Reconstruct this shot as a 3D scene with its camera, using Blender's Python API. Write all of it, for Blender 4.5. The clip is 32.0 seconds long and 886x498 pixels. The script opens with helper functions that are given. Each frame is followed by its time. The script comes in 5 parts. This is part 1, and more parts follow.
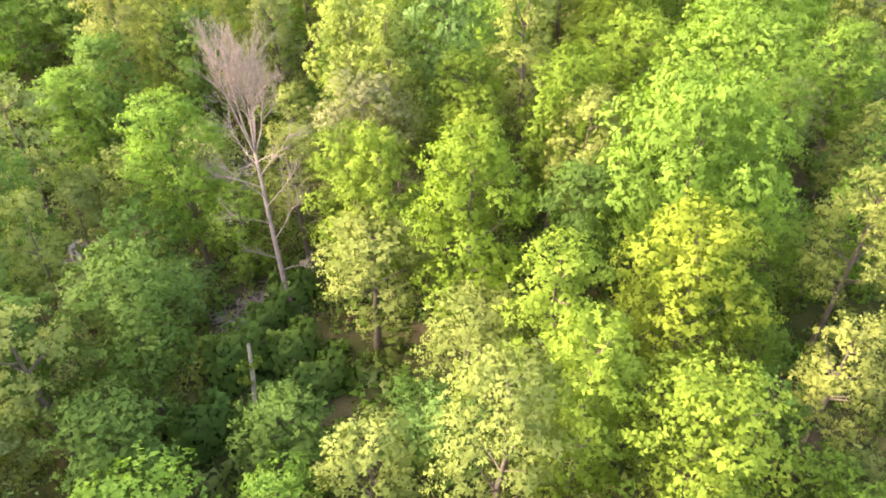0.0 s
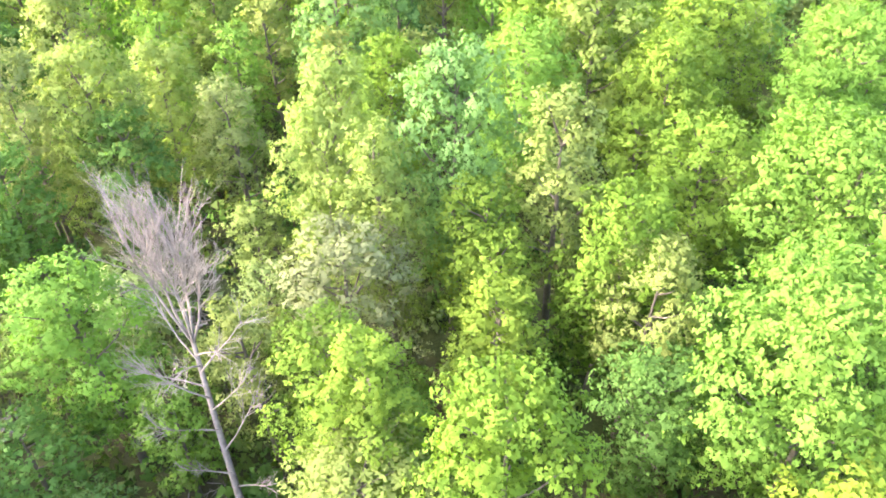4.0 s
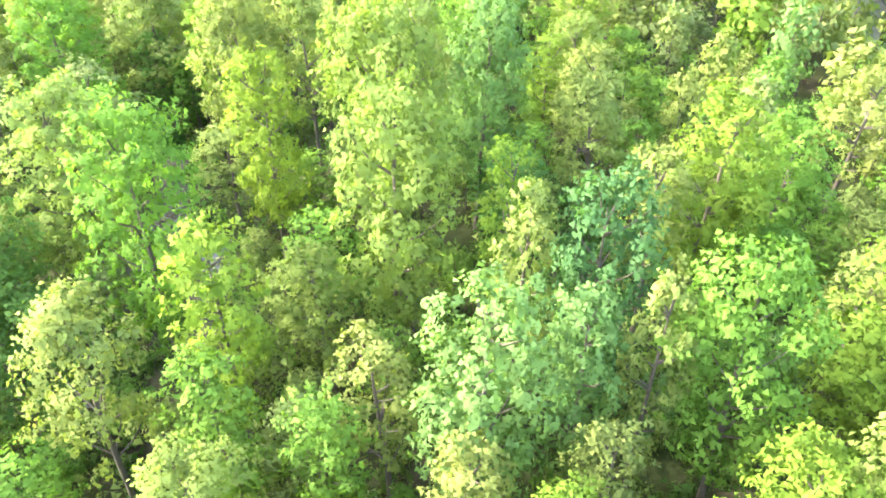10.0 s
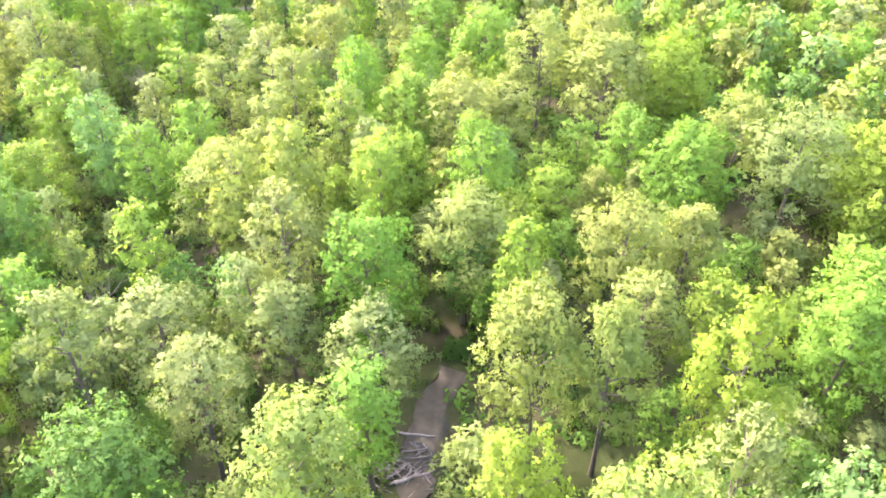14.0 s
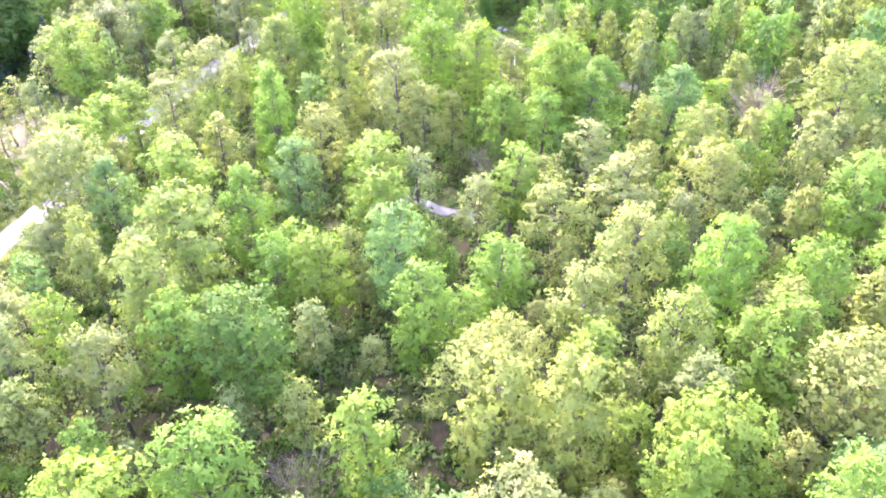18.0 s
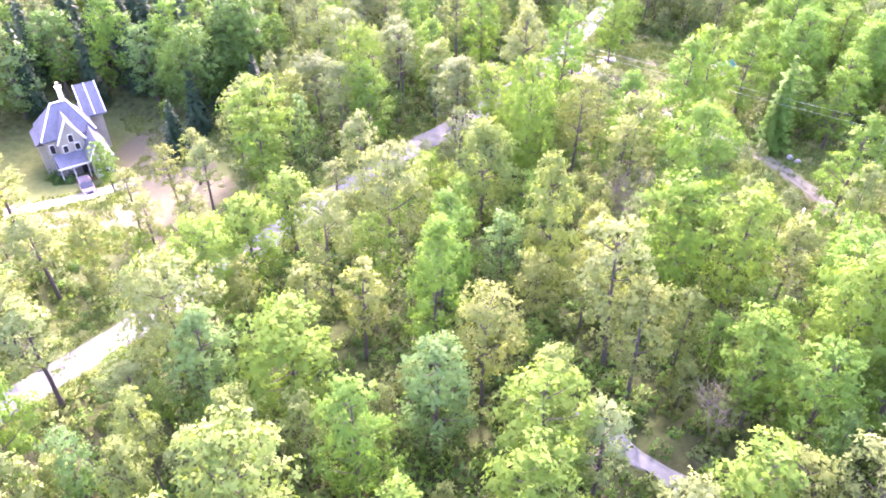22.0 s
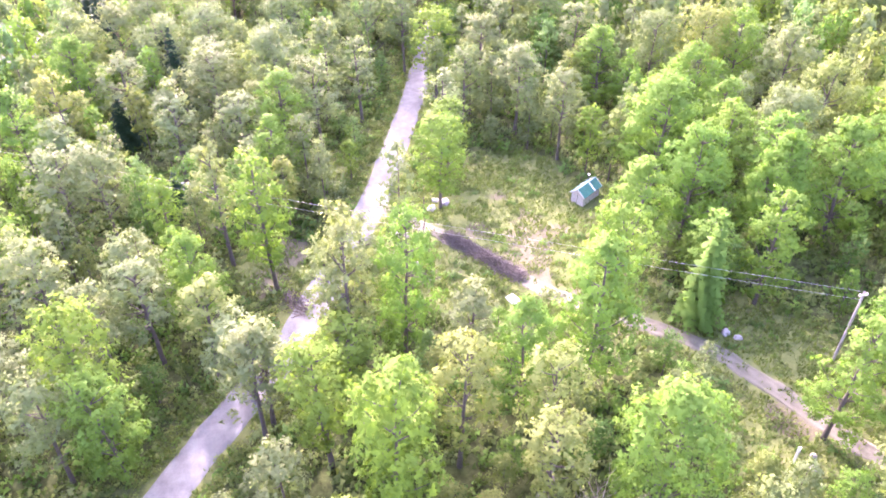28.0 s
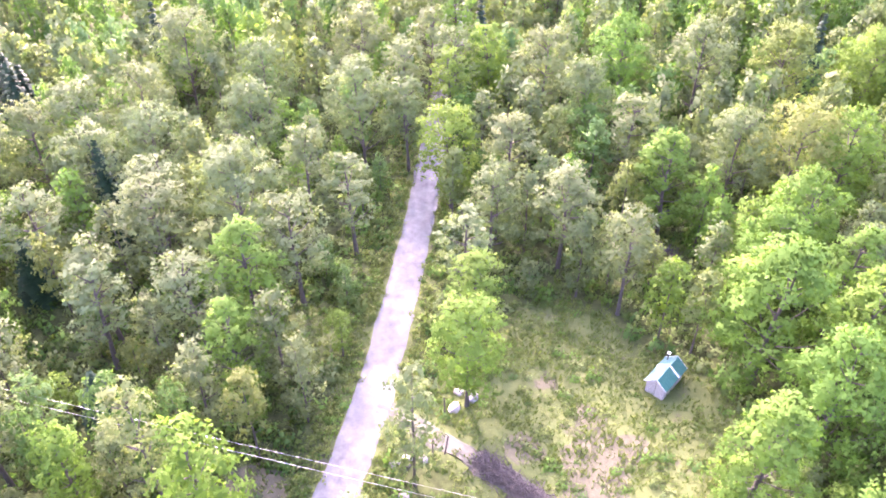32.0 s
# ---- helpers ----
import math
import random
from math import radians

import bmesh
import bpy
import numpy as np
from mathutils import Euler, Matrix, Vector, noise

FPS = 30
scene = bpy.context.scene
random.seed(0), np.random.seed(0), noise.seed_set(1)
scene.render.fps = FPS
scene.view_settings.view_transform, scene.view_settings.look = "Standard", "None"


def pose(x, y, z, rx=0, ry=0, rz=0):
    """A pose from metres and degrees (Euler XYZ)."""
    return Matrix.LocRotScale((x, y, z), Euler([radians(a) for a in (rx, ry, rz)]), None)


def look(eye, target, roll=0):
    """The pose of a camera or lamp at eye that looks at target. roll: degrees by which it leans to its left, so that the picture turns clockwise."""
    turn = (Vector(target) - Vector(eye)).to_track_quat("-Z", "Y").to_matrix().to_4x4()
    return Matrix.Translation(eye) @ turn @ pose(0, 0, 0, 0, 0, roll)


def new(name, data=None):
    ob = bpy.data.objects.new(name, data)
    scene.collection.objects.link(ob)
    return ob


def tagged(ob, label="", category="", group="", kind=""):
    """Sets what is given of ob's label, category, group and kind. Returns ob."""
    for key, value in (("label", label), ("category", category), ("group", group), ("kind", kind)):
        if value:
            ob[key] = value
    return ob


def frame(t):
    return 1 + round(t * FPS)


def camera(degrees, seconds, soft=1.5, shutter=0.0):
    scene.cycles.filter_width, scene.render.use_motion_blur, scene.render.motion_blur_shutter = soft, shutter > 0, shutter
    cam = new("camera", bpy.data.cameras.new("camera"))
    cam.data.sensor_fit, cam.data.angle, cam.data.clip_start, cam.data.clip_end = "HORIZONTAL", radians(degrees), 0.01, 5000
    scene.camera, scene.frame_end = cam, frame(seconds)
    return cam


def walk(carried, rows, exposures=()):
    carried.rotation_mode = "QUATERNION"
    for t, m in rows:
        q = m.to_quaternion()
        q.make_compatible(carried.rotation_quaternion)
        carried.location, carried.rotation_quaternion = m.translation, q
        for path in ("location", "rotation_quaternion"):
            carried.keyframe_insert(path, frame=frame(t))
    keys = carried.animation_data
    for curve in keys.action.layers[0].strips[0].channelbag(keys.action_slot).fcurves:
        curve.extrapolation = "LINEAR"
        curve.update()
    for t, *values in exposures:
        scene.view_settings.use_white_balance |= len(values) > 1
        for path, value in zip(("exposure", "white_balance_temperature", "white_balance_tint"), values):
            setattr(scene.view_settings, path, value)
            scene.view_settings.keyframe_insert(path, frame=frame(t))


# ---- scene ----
cam = camera(61.39, 32.0, soft=1.8)
PATH = [
    (0.0, pose(0.00, -0.00, 36.14, 51.24, 0, -0.06)),
    (0.5, pose(-0.23, 2.08, 36.04, 51.23, 0, -0.20)),
    (1.0, pose(-0.46, 4.16, 35.95, 51.18, 0, -0.35)),
    (1.5, pose(-0.70, 6.26, 35.91, 51.11, 0, -0.48)),
    (2.0, pose(-0.87, 8.39, 35.84, 51.10, 0, -0.63)),
    (2.5, pose(-1.02, 10.52, 35.81, 51.03, 0, -0.77)),
    (3.0, pose(-1.11, 12.67, 35.77, 50.99, 0, -1.11)),
    (3.5, pose(-1.12, 14.89, 35.74, 50.98, 0, -1.46)),
    (4.0, pose(-1.11, 17.21, 35.69, 50.99, 0, -1.19)),
    (4.5, pose(-1.16, 19.68, 35.63, 51.02, 0, 0.31)),
    (5.0, pose(-1.25, 22.22, 35.56, 51.04, 0, 2.64)),
    (5.5, pose(-1.43, 24.77, 35.50, 51.08, 0, 5.04)),
    (6.0, pose(-1.57, 27.41, 35.42, 51.16, 0, 7.93)),
    (6.5, pose(-1.81, 30.11, 35.27, 51.20, 0, 10.20)),
    (7.0, pose(-2.17, 32.79, 35.11, 51.23, 0, 10.57)),
    (7.5, pose(-2.57, 35.41, 34.98, 51.25, 0, 11.11)),
    (8.0, pose(-3.02, 38.05, 34.93, 51.29, 0, 11.81)),
    (8.5, pose(-3.58, 40.73, 35.37, 51.44, 0, 11.59)),
    (9.0, pose(-4.18, 43.40, 36.48, 51.70, 0, 11.35)),
    (9.5, pose(-4.84, 46.07, 38.29, 51.90, 0, 10.95)),
    (10.0, pose(-5.63, 49.09, 40.19, 51.79, 0, 10.70)),
    (10.5, pose(-6.37, 51.83, 42.15, 51.67, 0, 10.83)),
    (11.0, pose(-7.09, 54.86, 44.20, 51.40, 0, 13.78)),
    (11.5, pose(-7.84, 57.79, 46.03, 51.35, 0, 18.24)),
    (12.0, pose(-8.58, 60.61, 47.79, 51.40, 0, 22.46)),
    (12.5, pose(-9.51, 63.57, 49.49, 51.38, 0, 26.85)),
    (13.0, pose(-10.68, 66.67, 51.30, 51.19, 0, 32.48)),
    (13.5, pose(-12.04, 69.90, 52.88, 51.09, 0, 37.86)),
    (14.0, pose(-14.15, 72.36, 53.95, 51.02, 0, 40.99)),
    (14.5, pose(-17.23, 73.86, 54.31, 50.99, 0, 41.80)),
    (15.0, pose(-20.44, 75.25, 54.48, 50.99, 0, 43.53)),
    (15.5, pose(-22.96, 77.41, 54.98, 50.97, 0, 49.44)),
    (16.0, pose(-24.87, 80.23, 55.82, 50.93, 0, 58.52)),
    (16.5, pose(-27.04, 83.11, 56.46, 50.95, 0, 68.35)),
    (17.0, pose(-29.55, 85.87, 56.60, 50.96, 0, 71.80)),
    (17.5, pose(-32.52, 88.21, 56.42, 51.02, 0, 71.77)),
    (18.0, pose(-35.77, 90.30, 56.21, 51.13, 0, 73.07)),
    (18.5, pose(-39.25, 92.21, 56.14, 51.23, 0, 78.34)),
    (19.0, pose(-42.93, 94.03, 55.97, 51.38, 0, 83.24)),
    (19.5, pose(-46.86, 95.64, 55.81, 51.51, 0, 88.58)),
    (20.0, pose(-51.07, 97.13, 55.53, 51.61, 0, 93.10)),
    (20.5, pose(-55.40, 98.11, 55.37, 51.65, 0, 94.10)),
    (21.0, pose(-59.75, 98.76, 55.35, 51.62, 0, 94.94)),
    (21.5, pose(-64.18, 99.11, 55.44, 51.53, 0, 94.97)),
    (22.0, pose(-68.69, 99.11, 55.48, 51.44, 0, 94.86)),
    (22.5, pose(-73.11, 98.91, 55.36, 51.39, 0, 90.69)),
    (23.0, pose(-77.16, 98.47, 55.38, 51.39, 0, 86.48)),
    (23.5, pose(-81.28, 98.03, 55.26, 51.44, 0, 83.39)),
    (24.0, pose(-85.37, 97.50, 55.18, 51.50, 0, 81.35)),
    (24.5, pose(-89.45, 97.08, 55.18, 51.55, 0, 79.96)),
    (25.0, pose(-93.81, 96.79, 55.15, 51.58, 0, 78.53)),
    (25.5, pose(-97.91, 96.64, 55.13, 51.59, 0, 77.37)),
    (26.0, pose(-101.73, 96.54, 55.17, 51.59, 0, 76.36)),
    (26.5, pose(-105.23, 96.56, 55.26, 51.58, 0, 75.64)),
    (27.0, pose(-108.73, 96.70, 55.30, 51.58, 0, 75.19)),
    (27.5, pose(-112.59, 97.00, 55.17, 51.61, 0, 74.99)),
    (28.0, pose(-116.74, 97.37, 54.92, 51.65, 0, 74.90)),
    (28.5, pose(-120.71, 97.97, 54.76, 51.67, 0, 74.99)),
    (29.0, pose(-124.73, 98.58, 54.69, 51.65, 0, 75.04)),
    (29.5, pose(-128.86, 99.18, 54.67, 51.57, 0, 75.04)),
    (30.0, pose(-132.97, 99.82, 54.73, 51.43, 0, 74.95)),
    (30.5, pose(-136.96, 100.49, 54.69, 51.39, 0, 74.90)),
    (31.0, pose(-140.91, 101.34, 54.51, 51.45, 0, 74.85)),
    (31.5, pose(-144.92, 102.20, 54.25, 51.50, 0, 74.54)),
    (32.0, pose(-149.45, 102.92, 54.07, 51.51, 0, 74.06)),
]
EXPOSURES = [(0.0, 3.46, 8500, 24), (1.5, 3.73, 7500, 18), (2.5, 3.88, 7050, 17), (4.5, 3.90, 6750, 15), (6.0, 3.90, 6650, 9), (9.0, 4.00, 6650, 5), (11.0, 4.05, 6950, 15), (13.0, 3.99, 6950, 24),
             (16.0, 4.14, 6250, 38), (19.0, 4.14, 6050, 54), (25.0, 4.13, 6230, 61), (32.0, 3.94, 6150, 64)]
walk(cam, PATH, EXPOSURES)

# ---- sky and sun ----
SUN_FROM = Vector((-0.998, -0.05, 0.0)).normalized()
SUN_UP = radians(33)
world = bpy.data.worlds.new("sky")
scene.world = world
world.use_nodes = True
wn = world.node_tree
sky = wn.nodes.new("ShaderNodeTexSky")
sky.sky_type = "NISHITA"
sky.sun_disc = False
sky.sun_elevation = SUN_UP
sky.sun_rotation = math.atan2(SUN_FROM.x, SUN_FROM.y)
sky.dust_density, sky.air_density = 5.0, 1.3
wn.links.new(sky.outputs["Color"], wn.nodes["Background"].inputs["Color"])
wn.nodes["Background"].inputs["Strength"].default_value = 0.15
sun_data = bpy.data.lights.new("sun", "SUN")
sun_data.energy, sun_data.angle, sun_data.color = 0.98, radians(0.6), (1.0, 0.95, 0.86)
sun = new("sun", sun_data)
sun_way = Vector((SUN_FROM.x * math.cos(SUN_UP), SUN_FROM.y * math.cos(SUN_UP), math.sin(SUN_UP)))
sun.matrix_world = look(sun_way * 200, (0, 0, 0))


# ---- materials ----
def nodes_of(name):
    m = bpy.data.materials.new(name)
    m.use_nodes = True
    t = m.node_tree
    return m, t, t.nodes["Principled BSDF"], t.nodes["Material Output"]


def ramp(t, source, stops):
    r = t.nodes.new("ShaderNodeValToRGB")
    while len(r.color_ramp.elements) < len(stops):
        r.color_ramp.elements.new(0.5)
    for e, (p, c) in zip(r.color_ramp.elements, stops):
        e.position, e.color = p, (*c, 1)
    t.links.new(source, r.inputs["Fac"])
    return r.outputs["Color"]


def noise_of(t, scale, detail=4.0, rough=0.6, world_space=True):
    n = t.nodes.new("ShaderNodeTexNoise")
    n.inputs["Scale"].default_value = scale
    n.inputs["Detail"].default_value = detail
    n.inputs["Roughness"].default_value = rough
    if world_space:
        g = t.nodes.new("ShaderNodeNewGeometry")
        t.links.new(g.outputs["Position"], n.inputs["Vector"])
    else:
        g = t.nodes.new("ShaderNodeTexCoord")
        t.links.new(g.outputs["Object"], n.inputs["Vector"])
    return n.outputs["Fac"]


def mixed(t, fac, a, b, how="MIX"):
    m = t.nodes.new("ShaderNodeMix")
    m.data_type, m.blend_type = "RGBA", how
    for key, v in ((0, fac), (6, a), (7, b)):
        if isinstance(v, (int, float)):
            m.inputs[key].default_value = v
        elif isinstance(v, tuple):
            m.inputs[key].default_value = (*v, 1)
        else:
            t.links.new(v, m.inputs[key])
    return m.outputs[2]


def bumped(t, bsdf, height, strength=0.4, distance=0.05):
    b = t.nodes.new("ShaderNodeBump")
    b.inputs["Strength"].default_value, b.inputs["Distance"].default_value = strength, distance
    t.links.new(height, b.inputs["Height"])
    t.links.new(b.outputs["Normal"], bsdf.inputs["Normal"])


def leaf_material(name, young, old, thin=0.45, sheen=0.08):
    """Leaves: each leaf and each tree has its own tone, and light shines through."""
    m, t, p, out = nodes_of(name)
    g = t.nodes.new("ShaderNodeNewGeometry")
    o = t.nodes.new("ShaderNodeObjectInfo")
    leaf = ramp(t, g.outputs["Random Per Island"], [(0.0, (0.22, 0.22, 0.22)), (1.0, (0.82, 0.82, 0.82))])
    base = mixed(t, leaf, old, young)
    per_tree = ramp(t, o.outputs["Random"], [(0.0, (0.80, 0.90, 0.80)), (0.35, (1.0, 0.98, 0.94)), (0.7, (0.93, 1.01, 0.99)), (1.0, (1.05, 1.01, 0.96))])
    base = mixed(t, 1.0, base, per_tree, "MULTIPLY")
    patch = ramp(t, noise_of(t, 0.45, 2.0), [(0.3, (0.85, 0.88, 0.85)), (0.7, (1.05, 1.04, 1.0))])
    base = mixed(t, 1.0, base, patch, "MULTIPLY")
    t.links.new(base, p.inputs["Base Color"])
    p.inputs["Roughness"].default_value = 0.6
    p.inputs["Specular IOR Level"].default_value = sheen
    tr = t.nodes.new("ShaderNodeBsdfTranslucent")
    t.links.new(mixed(t, 1.0, base, (1.08, 1.2, 0.6), "MULTIPLY"), tr.inputs["Color"])
    mx = t.nodes.new("ShaderNodeMixShader")
    mx.inputs[0].default_value = thin
    t.links.new(p.outputs[0], mx.inputs[1])
    t.links.new(tr.outputs[0], mx.inputs[2])
    t.links.new(mx.outputs[0], out.inputs["Surface"])
    return m


LEAF = {
    "Y": leaf_material("lime_leaf", (0.152, 0.230, 0.041), (0.123, 0.192, 0.034), sheen=0.05),
    "L": leaf_material("spring_green_leaf", (0.146, 0.237, 0.047), (0.115, 0.193, 0.039), sheen=0.05),
    "G": leaf_material("green_leaf", (0.130, 0.238, 0.050), (0.10, 0.19, 0.038), sheen=0.05),
    "D": leaf_material("deep_green_leaf", (0.088, 0.172, 0.046), (0.062, 0.125, 0.034), sheen=0.05),
    "B": leaf_material("blue_green_leaf", (0.135, 0.238, 0.085), (0.10, 0.18, 0.066), sheen=0.05),
    "P": leaf_material("pale_leaf", (0.170, 0.216, 0.088), (0.145, 0.188, 0.073), 0.42, 0.06),
    "O": leaf_material("olive_leaf", (0.180, 0.222, 0.072), (0.150, 0.188, 0.058), 0.42, 0.06),
    "W": leaf_material("silvery_leaf", (0.148, 0.193, 0.090), (0.124, 0.164, 0.074), 0.42, 0.08),
    "K": leaf_material("pale_lime_leaf", (0.171, 0.230, 0.070), (0.144, 0.198, 0.057), sheen=0.05),
    "V": leaf_material("yellow_leaf", (0.178, 0.235, 0.037), (0.150, 0.202, 0.033), sheen=0.05),
    "E": leaf_material("dark_blue_green_leaf", (0.075, 0.155, 0.062), (0.055, 0.115, 0.046), sheen=0.05),
    "T": leaf_material("twiggy_grey_green_leaf", (0.155, 0.172, 0.092), (0.125, 0.138, 0.078), 0.35, 0.05),
    "N": leaf_material("needles", (0.045, 0.085, 0.045), (0.02, 0.045, 0.026), 0.15),
    "U": leaf_material("undergrowth_leaf", (0.115, 0.165, 0.042), (0.075, 0.115, 0.03)),
    "A": leaf_material("grass_blade", (0.175, 0.22, 0.055), (0.11, 0.145, 0.036), 0.3),
}


def plain(name, a, b, scale=3.0, rough=0.7, metal=0.0, bump=0.3, world_space=False, distance=0.02):
    m, t, p, out = nodes_of(name)
    n = noise_of(t, scale, 5.0, 0.65, world_space)
    fine = noise_of(t, scale * 9, 3.0, 0.6, world_space)
    col = mixed(t, ramp(t, n, [(0.3, (0, 0, 0)), (0.7, (1, 1, 1))]), a, b)
    col = mixed(t, 0.35, col, ramp(t, fine, [(0.25, (0.45, 0.45, 0.45)), (0.75, (1, 1, 1))]), "MULTIPLY")
    t.links.new(col, p.inputs["Base Color"])
    p.inputs["Roughness"].default_value, p.inputs["Metallic"].default_value = rough, metal
    if bump:
        bumped(t, p, fine, bump, distance)
    return m


BARK = plain("bark", (0.052, 0.045, 0.036), (0.115, 0.10, 0.084), 4, 0.9, 0, 0.6)
PALE_BARK = plain("pale_bark", (0.22, 0.20, 0.17), (0.42, 0.40, 0.35), 3, 0.85, 0, 0.4)
DEAD_WOOD = plain("dead_wood", (0.125, 0.108, 0.104), (0.25, 0.222, 0.214), 3, 0.9, 0, 0.4)
TWIG = plain("twig", (0.20, 0.16, 0.13), (0.33, 0.28, 0.23), 5, 0.9, 0, 0.0)
GRAVEL = plain("gravel", (0.090, 0.098, 0.090), (0.165, 0.178, 0.164), 0.8, 0.95, 0, 0.7, True, 0.03)
LITTER = plain("leaf_litter", (0.034, 0.030, 0.020), (0.072, 0.062, 0.044), 0.9, 0.95, 0, 0.8, True, 0.06)
DIRT = plain("dirt", (0.076, 0.077, 0.05), (0.136, 0.137, 0.098), 0.7, 0.95, 0, 0.7, True, 0.04)
ROCK = plain("rock", (0.20, 0.19, 0.18), (0.40, 0.39, 0.37), 1.5, 0.85, 0, 0.7)
ROOF = plain("grey_shingle", (0.085, 0.092, 0.112), (0.13, 0.14, 0.168), 1.2, 0.8, 0, 0.5)
TRIM = plain("white_trim", (0.72, 0.72, 0.72), (0.82, 0.82, 0.80), 2, 0.5, 0, 0.05)
SIDING = plain("cream_siding", (0.30, 0.285, 0.225), (0.38, 0.365, 0.29), 1.0, 0.7, 0, 0.1)
STONE = plain("grey_stone_wall", (0.24, 0.23, 0.22), (0.44, 0.42, 0.40), 2.2, 0.85, 0, 0.8)
DARK = plain("dark_opening", (0.012, 0.012, 0.014), (0.03, 0.03, 0.035), 2, 0.3, 0, 0)
TEAL = plain("teal_metal_roof", (0.042, 0.20, 0.155), (0.075, 0.26, 0.205), 1.4, 0.35, 0.35, 0.1)
# the same teal, made paler to put the sky's reflection into the colour
TEAL_SKYLIT = plain("skylit_teal_roof", (0.10, 0.26, 0.235), (0.19, 0.35, 0.33), 1.2, 0.35, 0.35, 0.1)
SHED_WALL = plain("weathered_board", (0.40, 0.35, 0.31), (0.55, 0.50, 0.45), 2.5, 0.85, 0, 0.4)
CAR_PAINT = plain("dark_blue_paint", (0.018, 0.02, 0.035), (0.03, 0.034, 0.055), 1, 0.22, 0.3, 0)
RUBBER = plain("rubber", (0.02, 0.02, 0.02), (0.035, 0.035, 0.035), 6, 0.8, 0, 0.2)
METAL = plain("grey_metal", (0.35, 0.35, 0.36), (0.5, 0.5, 0.52), 4, 0.35, 0.8, 0.05)
RED = plain("red_flowers", (0.25, 0.04, 0.05), (0.40, 0.10, 0.12), 6, 0.8, 0, 0.3)


def glass_material():
    m, t, p, out = nodes_of("window_glass")
    p.inputs["Base Color"].default_value = (0.02, 0.022, 0.028, 1)
    p.inputs["Roughness"].default_value = 0.06
    p.inputs["Specular IOR Level"].default_value = 0.8
    return m


def water_material():
    m, t, p, out = nodes_of("pond_water")
    p.inputs["Base Color"].default_value = (0.035, 0.032, 0.028, 1)
    p.inputs["Roughness"].default_value = 0.08
    p.inputs["IOR"].default_value = 1.33
    bumped(t, p, noise_of(t, 3.0, 3.0), 0.15, 0.02)
    return m


def ground_material():
    """Leaf litter and moss under the trees, grass where the sheet is open."""
    m, t, p, out = nodes_of("forest_floor")
    at = t.nodes.new("ShaderNodeAttribute")
    at.attribute_name = "meadow"
    big = noise_of(t, 0.12, 4.0)
    mid = noise_of(t, 0.9, 5.0, 0.7)
    fine = noise_of(t, 7.0, 4.0, 0.7)
    litter = mixed(t, ramp(t, mid, [(0.35, (0, 0, 0)), (0.65, (1, 1, 1))]), (0.034, 0.028, 0.018), (0.072, 0.060, 0.038))
    moss = mixed(t, fine, (0.024, 0.034, 0.012), (0.052, 0.066, 0.022))
    floor_col = mixed(t, ramp(t, big, [(0.36, (0, 0, 0)), (0.54, (1, 1, 1))]), litter, moss)
    herb = t.nodes.new("ShaderNodeAttribute")
    herb.attribute_name = "herb"
    floor_col = mixed(t, herb.outputs["Fac"], floor_col, mixed(t, ramp(t, mid, [(0.38, (0, 0, 0)), (0.62, (1, 1, 1))]), (0.030, 0.042, 0.014), (0.074, 0.098, 0.030)))
    grass = mixed(t, ramp(t, mid, [(0.3, (0, 0, 0)), (0.7, (1, 1, 1))]), (0.072, 0.100, 0.030), (0.118, 0.142, 0.046))
    bare = mixed(t, fine, (0.078, 0.072, 0.046), (0.122, 0.113, 0.076))
    grass = mixed(t, ramp(t, noise_of(t, 0.35, 5.0, 0.7), [(0.58, (0, 0, 0)), (0.70, (1, 1, 1))]), grass, bare)
    col = mixed(t, at.outputs["Fac"], floor_col, grass)
    ab = t.nodes.new("ShaderNodeAttribute")
    ab.attribute_name = "bare"
    edge = t.nodes.new("ShaderNodeMath")
    edge.operation = "MULTIPLY_ADD"
    t.links.new(noise_of(t, 0.8, 5.0, 0.7), edge.inputs[0])
    edge.inputs[1].default_value = 0.9
    t.links.new(ab.outputs["Fac"], edge.inputs[2])
    col = mixed(t, ramp(t, edge.outputs[0], [(0.95, (0, 0, 0)), (1.0, (0.85, 0.85, 0.85))]), col, bare)
    col = mixed(t, 0.5, col, ramp(t, fine, [(0.3, (0.45, 0.45, 0.45)), (0.7, (1.1, 1.1, 1.1))]), "MULTIPLY")
    t.links.new(col, p.inputs["Base Color"])
    p.inputs["Roughness"].default_value = 0.95
    p.inputs["Specular IOR Level"].default_value = 0.1
    bumped(t, p, mid, 0.8, 0.15)
    return m


GLASS, WATER, FLOOR = glass_material(), water_material(), ground_material()

# ---- mesh helpers ----
rng = np.random.default_rng(11)


